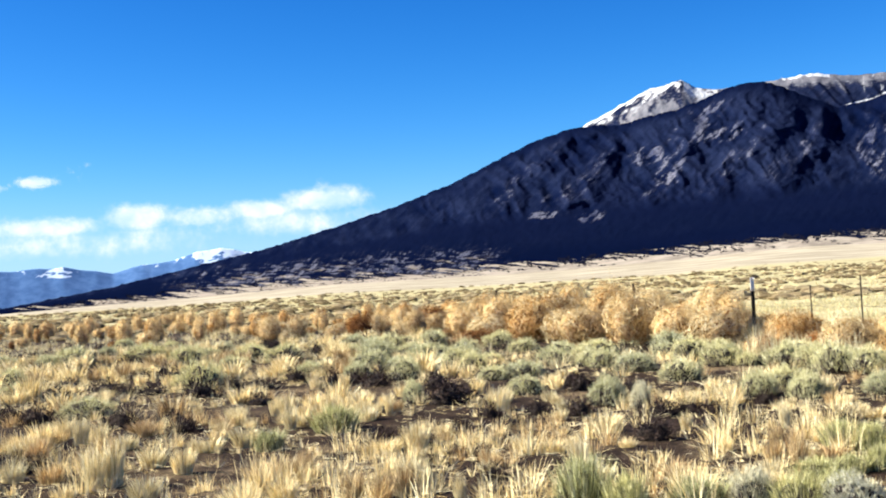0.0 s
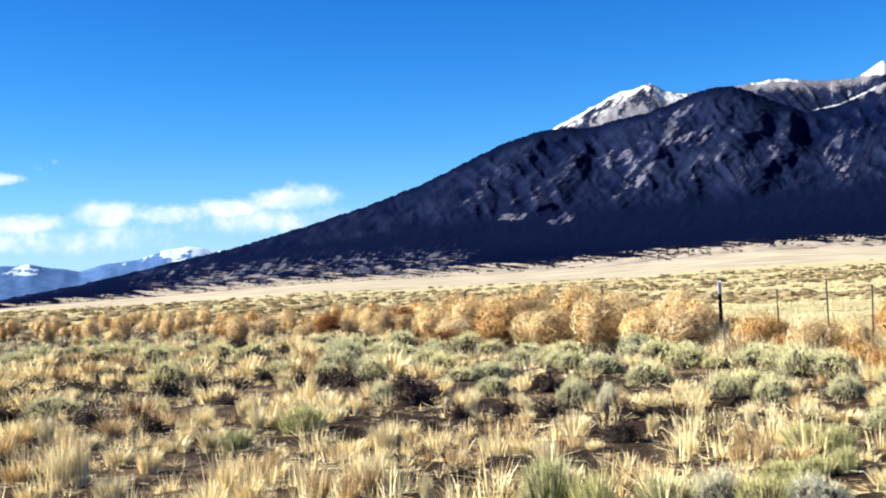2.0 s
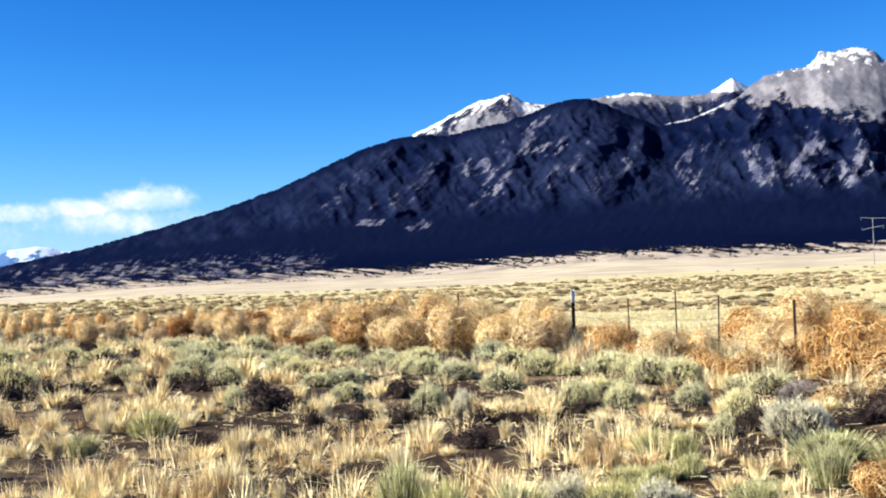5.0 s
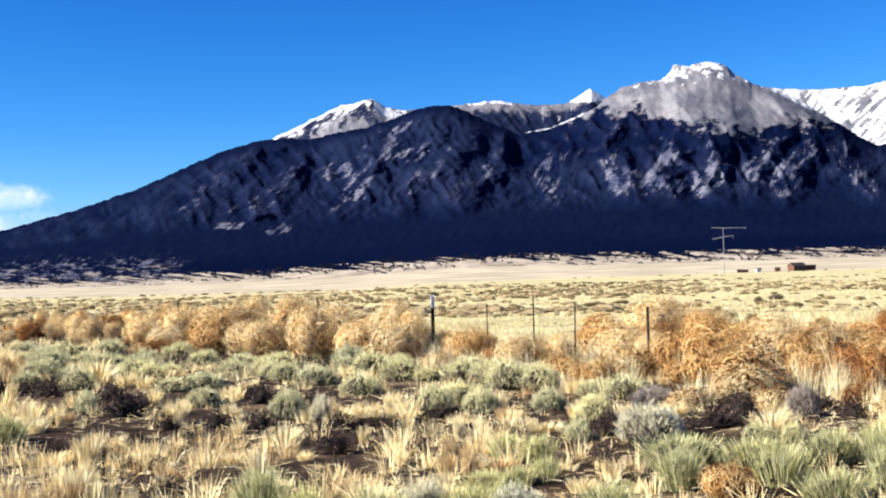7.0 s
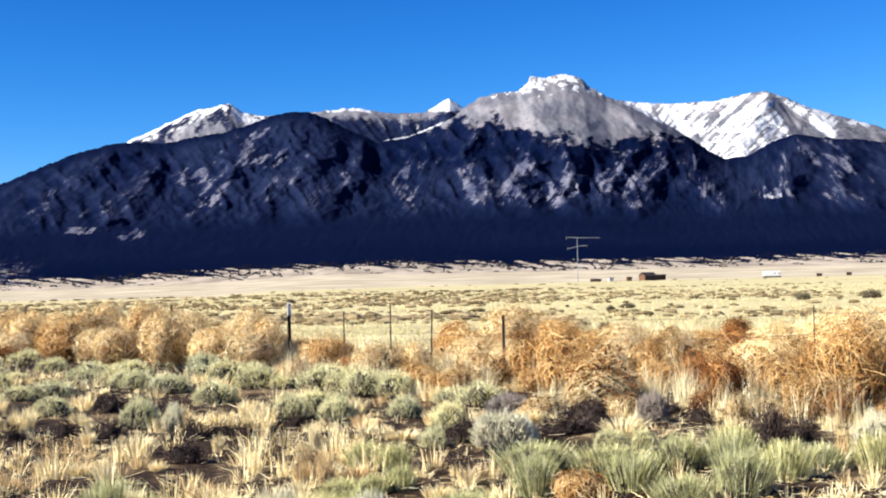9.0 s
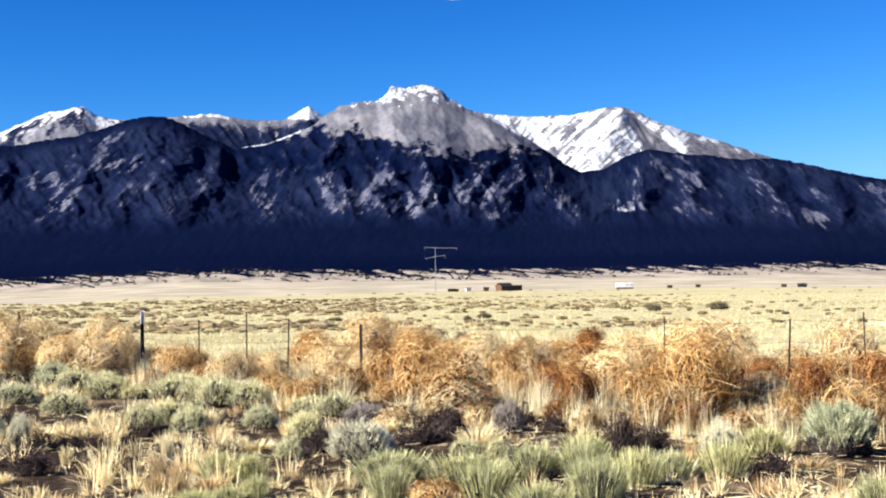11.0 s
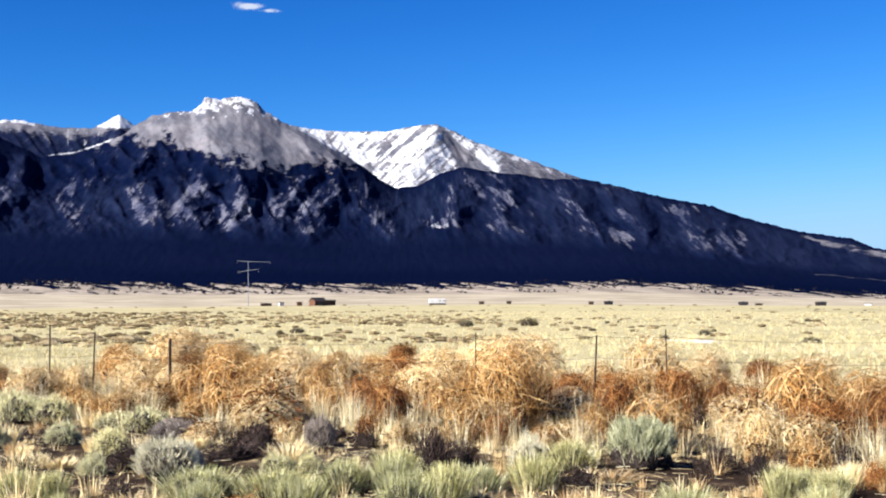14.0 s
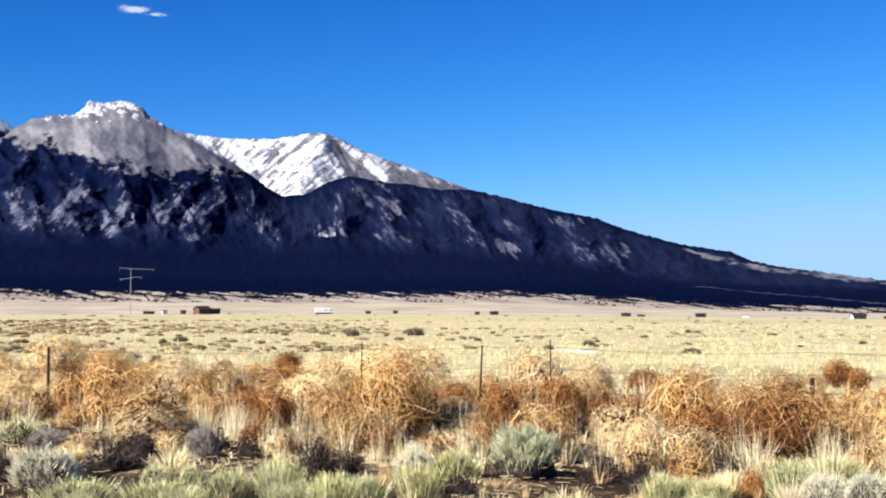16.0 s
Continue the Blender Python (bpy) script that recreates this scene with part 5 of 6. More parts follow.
def sagebrush(kind, seed, fine=1.0):
    """A rounded shrub, one metre across: woody stems and a heart coloured as inner shade, under a dense dome of fine
    upright sprigs.
    """
    g = np.random.default_rng(seed)
    tall = kind == "green"
    V0, F0 = hull(seed, 0.33, 0.42, 0.22, 0.6)
    n = int(110 * min(fine, 1.0))
    a, lean = g.uniform(0, 2 * np.pi, n), g.uniform(0.2, 1.0, n) ** 0.6
    s = np.linspace(0, 1, 4)[None, :]
    reach, up = 0.44 * lean, 0.70 - 0.48 * lean ** 2
    P = np.stack([reach[:, None] * s ** 1.1 * np.cos(a)[:, None], reach[:, None] * s ** 1.1 * np.sin(a)[:, None], up[:, None] * s ** 0.9], -1)
    P += g.normal(0, 0.03, P.shape) * s[..., None]
    P[..., 2] = np.maximum(P[..., 2], 0.0)
    V, F = ribbons(P, 0.03 * (1 - 0.5 * s) * np.ones((n, 1)), g.normal(0, 1, (n, 3)))
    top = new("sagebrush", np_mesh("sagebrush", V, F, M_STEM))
    part("woody_heart", np_mesh("woody_heart", V0, F0, M_WOODY_SHADE, True), M_WOODY_SHADE, top)

    def dome(m, lo):
        d = unit(np.stack([g.normal(0, 1, m), g.normal(0, 1, m), np.abs(g.normal(0, 0.9, m)) + (0.62 if kind == "hollow" else 0.30)], -1))
        lump = 1 + 0.42 * (vnoise(d[:, 0] * 2.6 + seed, d[:, 1] * 2.6 + d[:, 2] * 2.1, seed) - 0.5) + 0.34 * (vnoise(d[:, 0] * 7 + seed, d[:, 1] * 7 + d[:, 2] * 6, seed + 3) - 0.5)
        gap = vnoise(d[:, 0] * 6.2 + 9 + seed, d[:, 1] * 6.2 + d[:, 2] * 4.4, seed + 5)
        keep = (gap > 0.22) | (g.random(m) < 0.35)
        if kind == "hollow":
            keep &= d[:, 2] > 0.16 + 0.42 * gap
        p = d * np.array([0.45, 0.45, 0.82]) * (g.uniform(lo, 1.0, m) ** 0.6 * lump)[:, None] + np.array([0, 0, 0.06])
        return d[keep], p[keep]
    V1, F1 = [], []
    for count, lo, short, long_, wide, stray in ((1700 if tall else 2200, 0.64 if tall else 0.70, 0.07, 0.34 if tall else 0.24 if kind == "hollow" else 0.19, 0.0055 if tall else 0.0068, 0.13 if tall else 0.17), (1800 if tall else 2500, 0.62, 0.03, 0.10, 0.0062 if tall else 0.0078, 0.30)):
        d, tipp = dome(int(count * (fine if fine <= 1 else 3.2)), lo)
        m = len(d)
        grow = unit(d * np.array([0.55, 0.55, 0.3]) + np.array([0, 0, 0.9]) + g.normal(0, stray, (m, 3)))
        ln = g.uniform(short, long_, m)[:, None]
        start = tipp - grow * ln * 0.8
        start[:, 2] = np.maximum(start[:, 2], 0.06)
        v, f = ribbons(np.stack([start, start + grow * ln], 1), g.uniform(0.6, 1.3, (m, 1)) * wide * (1.0 if fine == 1 else 2.1 if fine < 0.4 else 1.45 if fine < 1 else 0.62) * np.array([[1.0, 0.45]]), d + np.array([0, 0, 0.7]) + g.normal(0, 0.30, (m, 3)))
        F1.append(f + sum(len(q) for q in V1))
        V1.append(v)
    if tall:
        # long ragged stems between the leaves
        m = int(520 * min(fine, 1.0))
        a, r = g.uniform(0, 2 * np.pi, m), 0.34 * np.sqrt(g.random(m))
        ln, lean = g.uniform(0.5, 1.08, m) * (1 - 0.7 * r), 0.9 * r + np.abs(g.normal(0, 0.07, m))
        s3 = np.array([[0.15, 0.55, 1.0]])
        out = r[:, None] + (lean * ln)[:, None] * s3 ** 1.4
        P = np.stack([out * np.cos(a)[:, None], out * np.sin(a)[:, None], ln[:, None] * s3], -1)
        v, f = ribbons(P, g.uniform(0.7, 1.3, (m, 1)) * 0.012 * np.array([[1.0, 0.8, 0.3]]), np.stack([np.cos(a), np.sin(a), np.full(m, 0.3)], -1) + g.normal(0, 0.5, (m, 3)))
        F1.append(f + sum(len(q) for q in V1))
        V1.append(v)
    V1, F1 = np.concatenate(V1), np.concatenate(F1)
    tagged(part("foliage", np_mesh("foliage", V1, F1, M_SAGE[kind]), M_SAGE[kind], top), kind="stuff")
    return top


def dead_shrub(kind, seed, fine=1.0):
    """A leafless mound, one metre across, of dark stems and short tangled twigs."""
    g = np.random.default_rng(seed)
    V0, F0 = hull(seed, 0.27, 0.30, 0.16, 0.9, 9, 14)
    n = int(70 * (0.4 + 0.6 * fine))
    d = unit(np.stack([g.normal(0, 1, n), g.normal(0, 1, n), np.abs(g.normal(0, 0.8, n)) + 0.1], -1))
    s = np.linspace(0, 1, 4)[None, :, None]
    P = d[:, None, :] * np.array([0.46, 0.46, 0.8]) * s * g.uniform(0.6, 1.0, (n, 1, 1)) + g.normal(0, 0.03, (n, 4, 3)) * s
    P[..., 2] = np.maximum(P[..., 2], 0.0)
    V, F = ribbons(P, 0.018 * (1 - 0.6 * s[..., 0]) * np.ones((n, 1)), g.normal(0, 1, (n, 3)))
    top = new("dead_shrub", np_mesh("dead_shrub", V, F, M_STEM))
    # solid dark core, coloured as the shade between the twigs
    part("woody_heart", np_mesh("woody_heart", V0, F0, M_WOODY_SHADE, True), M_WOODY_SHADE, top)
    m = int(900 * fine)
    d = unit(np.stack([g.normal(0, 1, m), g.normal(0, 1, m), np.abs(g.normal(0, 0.8, m)) + 0.03], -1))
    lump = 1 + 0.5 * (vnoise(d[:, 0] * 2.6 + seed, d[:, 1] * 2.6 + d[:, 2] * 2.1, seed) - 0.5)
    a = d * np.array([0.47, 0.47, 0.82]) * (g.uniform(0.3, 1.0, m) ** 0.6 * lump)[:, None]
    b = a + unit(d + g.normal(0, 0.9, (m, 3)) + np.array([0, 0, 0.5])) * g.uniform(0.06, 0.18, (m, 1))
    b[:, 2] = np.maximum(b[:, 2], 0.0)
    P = np.stack([a, (a + b) / 2 + g.normal(0, 0.012, (m, 3)), b], 1)
    V, F = ribbons(P, g.uniform(0.011, 0.021, (m, 1)) * (1.0 if fine >= 1 else 1.7 if fine > 0.4 else 2.6) * np.array([[1.0, 0.8, 0.4]]), d + g.normal(0, 0.5, (m, 3)))
    tagged(part("twig_spray", np_mesh("twig_spray", V, F, M_DEAD), M_DEAD, top), kind="stuff")
    return top


def grass_tuft(kind, seed, fine=1.0):
    """A bunch of dry grass, one metre high and as wide: crowded upright blades, the outer ones arching over."""
    g = np.random.default_rng(seed)
    n, k = int(420 * min(fine, 1.0)), 4
    a, r = g.uniform(0, 2 * np.pi, n), 0.30 * np.sqrt(g.random(n))
    lean = 0.10 + 0.75 * r + np.abs(g.normal(0, 0.10, n))
    ln = g.uniform(0.35, 1.0, n) * (1.05 - 0.9 * r)
    s = np.linspace(0, 1, k)[None, :]
    out = r[:, None] + lean[:, None] * ln[:, None] * (0.4 * s + 0.6 * s ** 2)
    z = ln[:, None] * (s - 0.28 * lean[:, None] * s ** 2)
    P = np.stack([out * np.cos(a)[:, None], out * np.sin(a)[:, None], z], -1)
    P[..., :2] += g.normal(0, 0.02, (n, 1, 2)) * s[..., None]
    W = g.uniform(0.7, 1.4, (n, 1)) * 0.022 / max(fine, 0.5) ** 0.5 * np.array([[1.0, 0.9, 0.7, 0.2]])
    V, F = ribbons(P, W, np.stack([np.cos(a), np.sin(a), np.full(n, 0.2)], -1) + g.normal(0, 0.6, (n, 3)))
    if fine == 0.4:
        return V, F
    return new("grass_tuft", np_mesh("grass_tuft", V, F, M_RUSSET if kind == "russet" else M_GRASS))


def sward(kind, places, words):
    """Many tufts past those that can be told apart, joined into one object."""
    forms = [grass_tuft(kind, 90 + v, 0.4) for v in range(4)]
    VV, FF, n = [], [], 0
    for i, (az, d, rad, high) in enumerate(places):
        V, F = forms[i % 4]
        x, y = polar(az, d)
        c, q = math.cos(i * 1.7), math.sin(i * 1.7)
        VV.append(np.stack([x + 2 * rad * (c * V[:, 0] - q * V[:, 1]), y + 2 * rad * (q * V[:, 0] + c * V[:, 1]), float(ground_height(x, y)) - 0.02 + high * V[:, 2]], -1))
        FF.append(F + n)
        n += len(V)
    mat = M_RUSSET if kind == "russet" else M_GRASS
    tagged(new("sward", np_mesh("sward", np.concatenate(VV), np.concatenate(FF), mat)), words, "grass", kind="stuff")


def plant_out(make, kind, places, label, category, group, variants, near=16.5):
    """Put one plant at each place (azimuth, distance, radius, height), out of a few forms that are built once; coarser forms far off."""
    for fine, some in ((1.0, [p for p in places if p[1] < near and p[2] < 0.48]), (1.5, [p for p in places if p[1] < near and p[2] >= 0.48]), (0.5 if category == "tumbleweed" else 0.55, [p for p in places if near <= p[1] < 45]), (0.25, [p for p in places if p[1] >= 45])):
        if not some:
            continue
        forms, first = [make(kind, 31 * v + 7 * len(kind) + ord(kind[0]) + int(9 * fine), fine) for v in range(min(variants, len(some)))], {}
        for f in forms:
            tagged(f, label, category, group)
        for i, (az, d, rad, high) in enumerate(some):
            x, y = polar(az, d)
            tip = 14.0 if category == "tumbleweed" else 3.0
            m = pose(x, y, float(ground_height(x, y)) - 0.02 - 0.003 * tip, float(rng.uniform(-tip, tip)), float(rng.uniform(-tip, tip)), float(rng.uniform(0, 360))) @ Matrix.Diagonal((2 * rad * rng.uniform(0.86, 1.14), 2 * rad, high, 1))
            v = i % len(forms)
            if v in first:
                copy_thing(forms[v], m)
            else:
                first[v] = m
        for v, m in first.items():
            forms[v].matrix_basis = m



SHOWN = [q for group in (SAGE_WHITE, SAGE_GREEN, SAGE_HOLLOW, SAGE, SAGE_LILAC, DEAD, TUFT, TUMBLE_RED) for q in group if q[1] < 24]


def far_band(kind, places, words):
    """Tumbleweeds too far off to be told apart, joined into one mass."""
    forms = [tumbleweed(kind, 400 + v, 0.25) for v in range(3)]
    g = np.random.default_rng(77)
    V, F, slot, base = [], [], [], 0
    for i, (az, d, rad, high) in enumerate(places):
        x, y = polar(az, d)
        turn = g.uniform(0, 2 * np.pi)
        spin = np.array([[math.cos(turn), -math.sin(turn), 0], [math.sin(turn), math.cos(turn), 0], [0, 0, 1]])
        for ob in (forms[i % 3], *[c for c in forms[i % 3].children if "heart" in c.name]):
            v = np.array([q.co for q in ob.data.vertices]) @ spin.T * np.array([2 * rad, 2 * rad, high]) + np.array([x, y, float(ground_height(x, y)) - 0.04])
            slot += [int("heart" in ob.name)] * len(ob.data.polygons)
            F += [[k + base for k in f.vertices] for f in ob.data.polygons]
            V.append(v)
            base += len(v)
    me = bpy.data.meshes.new("tumbleweed_band")
    me.from_pydata(np.concatenate(V).tolist(), [], F)
    me.materials.append(M_TUMBLE[kind])
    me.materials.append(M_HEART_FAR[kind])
    me.polygons.foreach_set("material_index", slot)
    tagged(new("tumbleweed_band", me), words, "tumbleweed", kind="stuff")
    for f in forms:
        for c in list(f.children):
            bpy.data.objects.remove(c)
        bpy.data.objects.remove(f)


def fill(n, az0, az1, near, far, size, flat, seed, avoid):
    """More plants of a kind between those that stand out."""
    g = np.random.default_rng(seed)
    made = []
    for _ in range(n * 12):
        if len(made) == n:
            break
        az = g.uniform(az0, az1)
        d = math.sqrt(g.uniform(near(az) ** 2, far(az) ** 2))
        rad = g.uniform(*size) / 2
        x, y = polar(az, d)
        hidden = any(0 < q[1] - d < 3.0 and abs(q[0] - az) * radians(1) * d < 0.8 * (rad + q[2]) for q in SHOWN)
        hidden = hidden or any(abs(az - a) < w and lo < d < hi for a, w, lo, hi in BARE)
        if not hidden and all((x - a) ** 2 + (y - b) ** 2 > (0.72 * (rad + c)) ** 2 for a, b, c in avoid):
            made.append((az, d, rad, 2 * rad * g.uniform(*flat)))
            avoid.append((x, y, rad))
    return made


def fuller(places, wide, high):
    return [(a, d, r * wide, h * high) for a, d, r, h in places]


taken = [(*polar(p[0], p[1]), p[2] * 0.8) for group in (TUMBLE_TAN, TUMBLE_ORANGE, TUMBLE_RED, SAGE, SAGE_WHITE, SAGE_GREEN, SAGE_LILAC, SAGE_HOLLOW, DEAD, TUFT, TUFT_RUSSET) for p in group]
heap = list(taken)
more = [fill(20, -4, 44, pile_front, pile_back, (0.6, 1.0), (0.7, 0.95), 3, heap) + fill(116, -38, -4, pile_front, pile_back, (0.7, 1.2), (0.8, 1.05), 6, heap), fill(50, 1, 44, pile_front, pile_back, (0.5, 0.9), (0.7, 0.95), 8, heap) + fill(62, -38, -2, pile_front, pile_back, (0.6, 1.05), (0.75, 1.0), 4, heap), fill(24, -36, 44, pile_front, pile_back, (0.45, 0.8), (0.75, 1.0), 5, heap)]
# the heap that leans on the far side of the wire
more[0] += fill(9, 5, 22, lambda a: pile_back(a) - 0.5, lambda a: pile_back(a) + 5, (0.95, 1.3), (0.75, 0.88), 28, heap) + fill(4, 22, 44, lambda a: pile_back(a), lambda a: pile_back(a) + 3, (0.8, 1.0), (0.7, 0.8), 31, heap)
more[1] += fill(17, 3, 21, lambda a: pile_back(a) - 0.5, lambda a: pile_back(a) + 4, (0.85, 1.2), (0.75, 0.92), 29, heap) + fill(3, 22, 44, lambda a: pile_back(a), lambda a: pile_back(a) + 3, (0.7, 0.9), (0.7, 0.8), 32, heap)
more[1] += fill(9, 21, 44, pile_front, pile_back, (0.7, 1.05), (0.75, 0.95), 33, heap)
more[2] += fill(5, 22, 44, pile_front, pile_back, (0.55, 0.8), (0.85, 1.1), 34, heap) + fill(12, 3, 24, lambda a: pile_back(a) - 2.5, lambda a: pile_back(a) + 3, (0.6, 0.9), (0.8, 1.0), 30, heap)
more = [[(a, d, r * (0.74 if a < -17 else 1.0), h * (0.78 if a < -17 else 1.0)) for a, d, r, h in group] for group in more]
more = [[p for p in group if abs(p[0] + 3.73) > 0.4 or p[1] > 27.6] for group in more]
distant = [[p for p in group if p[1] > 47] for group in more]
more = [[p for p in group if p[1] <= 47] for group in more]
for kind, places, words in (("tan", distant[0], "distant pale straw-coloured tumbleweeds along the fence"), ("orange", distant[1], "distant orange-brown tumbleweeds along the fence"), ("red", distant[2], "distant russet tumbleweeds along the fence")):
    far_band(kind, places, words)
for kind, own, extra, words in (("tan", TUMBLE_TAN, more[0], "pale straw-coloured dry tumbleweed piled by the fence"), ("orange", TUMBLE_ORANGE, more[1], "orange-brown dry tumbleweed piled by the fence"), ("red", TUMBLE_RED, more[2], "dark russet dry tumbleweed piled by the fence")):
    plant_out(tumbleweed, kind, [(a, d, r * (1.0 if a < -4 else 1.14), h * (1.02 if a < -4 else 1.0)) for a, d, r, h in own] + extra, words, "tumbleweed", "tumbleweeds along the fence", 5, 22.0)

meadow = [
    ("grey", fuller(SAGE, 1.35, 1.2) + fill(44, -22, 6, lambda a: 17.0, pile_front, (0.6, 1.0), (0.42, 0.6), 11, taken) + fill(15, -40, -20, lambda a: 20.0, pile_front, (0.6, 1.0), (0.4, 0.6), 17, taken), "grey-green sagebrush on the dry plain"),
    ("white", fuller(SAGE_WHITE, 1.3, 1.15), "silvery pale sagebrush among dry grass"),
    ("lilac", fuller(SAGE_LILAC, 1.3, 1.15), "leafless lilac-grey shrub before the tumbleweeds"),
    ("green", fuller(SAGE_GREEN, 1.15, 1.15) + fill(10, 14, 45, lambda a: 9.3, lambda a: 11.5, (0.35, 0.5), (0.6, 0.9), 14, taken), "yellow-green rabbitbrush among dry grass"),
    ("hollow", fuller(SAGE_HOLLOW, 1.08, 1.12), "rounded grey-green sagebrush with its inner shade as a dark heart"),
]
for kind, places, words in meadow:
    plant_out(sagebrush, kind, places, words, "shrub", "shrubs on the plain", 4)
plant_out(dead_shrub, "brown", fuller(DEAD, 1.35, 1.3) + fill(46, -40, 6, lambda a: 14.0, pile_front, (0.35, 0.8), (0.4, 0.65), 15, taken) + fill(40, -40, -18, lambda a: 19.0, lambda a: 42.0, (0.5, 0.9), (0.35, 0.5), 25, taken) + fill(14, -38, 0, lambda a: 9.5, lambda a: 14.0, (0.2, 0.4), (0.5, 0.8), 19, taken) + fill(18, 6, 45, lambda a: 10.5, pile_front, (0.25, 0.5), (0.5, 0.8), 18, taken), "dark leafless shrub on bare soil", "shrub", "dead shrubs on the plain", 4)
plant_out(grass_tuft, "straw", TUFT + fill(110, -39, 2, lambda a: 9.0, lambda a: 17.0, (0.14, 0.32), (0.8, 1.3), 21, taken) + fill(34, -13, 1, lambda a: 8.8, lambda a: 14.5, (0.16, 0.30), (0.8, 1.2), 35, taken) + fill(40, 0, 45, lambda a: 9.3, lambda a: 13.0, (0.16, 0.30), (0.7, 1.1), 22, taken), "pale dry bunchgrass tuft on dark soil", "grass", "grass tufts on the plain", 6)
plant_out(grass_tuft, "russet", TUFT_RUSSET + fill(26, -39, 10, lambda a: 9.0, lambda a: 16.0, (0.16, 0.32), (0.7, 1.1), 23, taken), "russet dry grass tuft on dark soil", "grass", "grass tufts on the plain", 3)
sward("straw", fill(140, -40, -18, lambda a: 17.0, lambda a: 40.0, (0.35, 0.7), (0.6, 0.9), 26, taken) + fill(60, -24, 6, lambda a: 15.0, lambda a: 24.0, (0.25, 0.4), (0.8, 1.1), 24, taken), "pale dry grass tufts among the sagebrush")
sward("russet", fill(44, -40, -16, lambda a: 16.0, lambda a: 36.0, (0.3, 0.6), (0.6, 0.9), 27, taken), "russet dry grass tufts among the sagebrush")


far_shrubs = fill(30, -38, 44, lambda a: fence_distance(a) + 10, lambda a: 150.0, (0.4, 0.9), (0.4, 0.6), 16, taken)
plant_out(sagebrush, "dark", FIELD_SHRUBS + far_shrubs, "dark olive sagebrush on the straw plain", "shrub", "shrubs beyond the fence", 3)


# ---- the fence ----
POSTS = [(-14.79, 39.99, 1.33), (-8.74, 33.05, 1.3), (-3.73, 27.53, 1.35), (-1.32, 25.77, 1.17), (0.69, 24.3, 1.35), (2.43, 23.51, 1.2), (5.67, 22.01, 1.14), (18.92, 19.7, 1.21), (24.06, 19.33, 1.12), (27.23, 19.1, 1.21), (38.29, 19.1, 0.74)]


def build_fence():
    fence = tagged(new("wire_fence"), "sagging barbed wire fence on steel and wooden posts", "fence")
    line = []
    for i, (az, d, high) in enumerate(POSTS):
        x, y = polar(az, d)
        z = float(ground_height(x, y))
        steel = i == 2
        lean = [0.01, -0.02, 0.004, 0.03, 0.0, -0.03, 0.01, 0.02, 0.06, -0.01, 0.0][i]
        if steel:
            # tee-section post: web and flange
            bm = bmesh.new()
            box(bm, 0, 0, high * 0.43 - 0.1, 0.085, 0.012, high * 0.74 + 0.2, 0.003)
            box(bm, 0, -0.03, high * 0.43 - 0.1, 0.012, 0.06, high * 0.74 + 0.2, 0.003)
            for k in range(6):
                box(bm, 0, 0.012, 0.2 + k * 0.12, 0.05, 0.014, 0.02)
            p = part("post", bm, M_STEEL, fence, "dark steel post with a white top")
            p.matrix_basis = pose(x, y, z, 0, math.degrees(lean), -az - 40)
            bm = bmesh.new()
            box(bm, 0, 0, high * 0.90, 0.087, 0.014, high * 0.20, 0.003)
            box(bm, 0, -0.031, high * 0.90, 0.014, 0.06, high * 0.20, 0.003)
            part("white_top", bm, M_WHITE, p, "white painted post top")
        else:
            bm = bmesh.new()
            r = 0.034 if i == 10 else 0.024 if i in (0, 1, 6) else 0.009 if i in (7, 9) else 0.013
            tube(bm, (0, 0, -0.1), (0, 0, high), r * 1.1, r, 9)
            for v in bm.verts:
                v.co.x += 0.006 * math.sin(v.co.z * 5 + i)
            p = part("post", bm, M_POSTWOOD, fence, "weathered grey-brown wooden post")
            p.matrix_basis = pose(x, y, z, 0, math.degrees(lean), i * 37)
        line.append((x, y, z, lean))
    ends = [(*polar(-32, 72), 0, 0)] + line + [(*polar(50, 20), 0, 0)]
    for share in (0.92, 0.66, 0.40):
        bm = bmesh.new()
        for (x0, y0, z0, l0), (x1, y1, z1, l1) in zip(ends, ends[1:]):
            a, b = Vector((x0 + l0 * share, y0 - 0.05, z0 + 1.2 * share)), Vector((x1 + l1 * share, y1 - 0.05, z1 + 1.2 * share))
            sag = 0.02 * (b - a).length ** 0.8
            prev = a
            for k in range(1, 7):
                q = a.lerp(b, k / 6) - Vector((0, 0, sag * (1 - (2 * k / 6 - 1) ** 2)))
                tube(bm, prev, q, 0.0032, 0.0032, 5)
                prev = q
        part("wire", bm, M_WIRE, fence, "rusty barbed wire strand")


build_fence()


# ---- far buildings, the power pole and the line's poles ----
def place_far(ob, az, d, turn=0.0):
    x, y = polar(az, d)
    ob.matrix_basis = pose(x, y, float(ground_height(x, y)) - 0.05, 0, 0, -az + turn)
    return ob


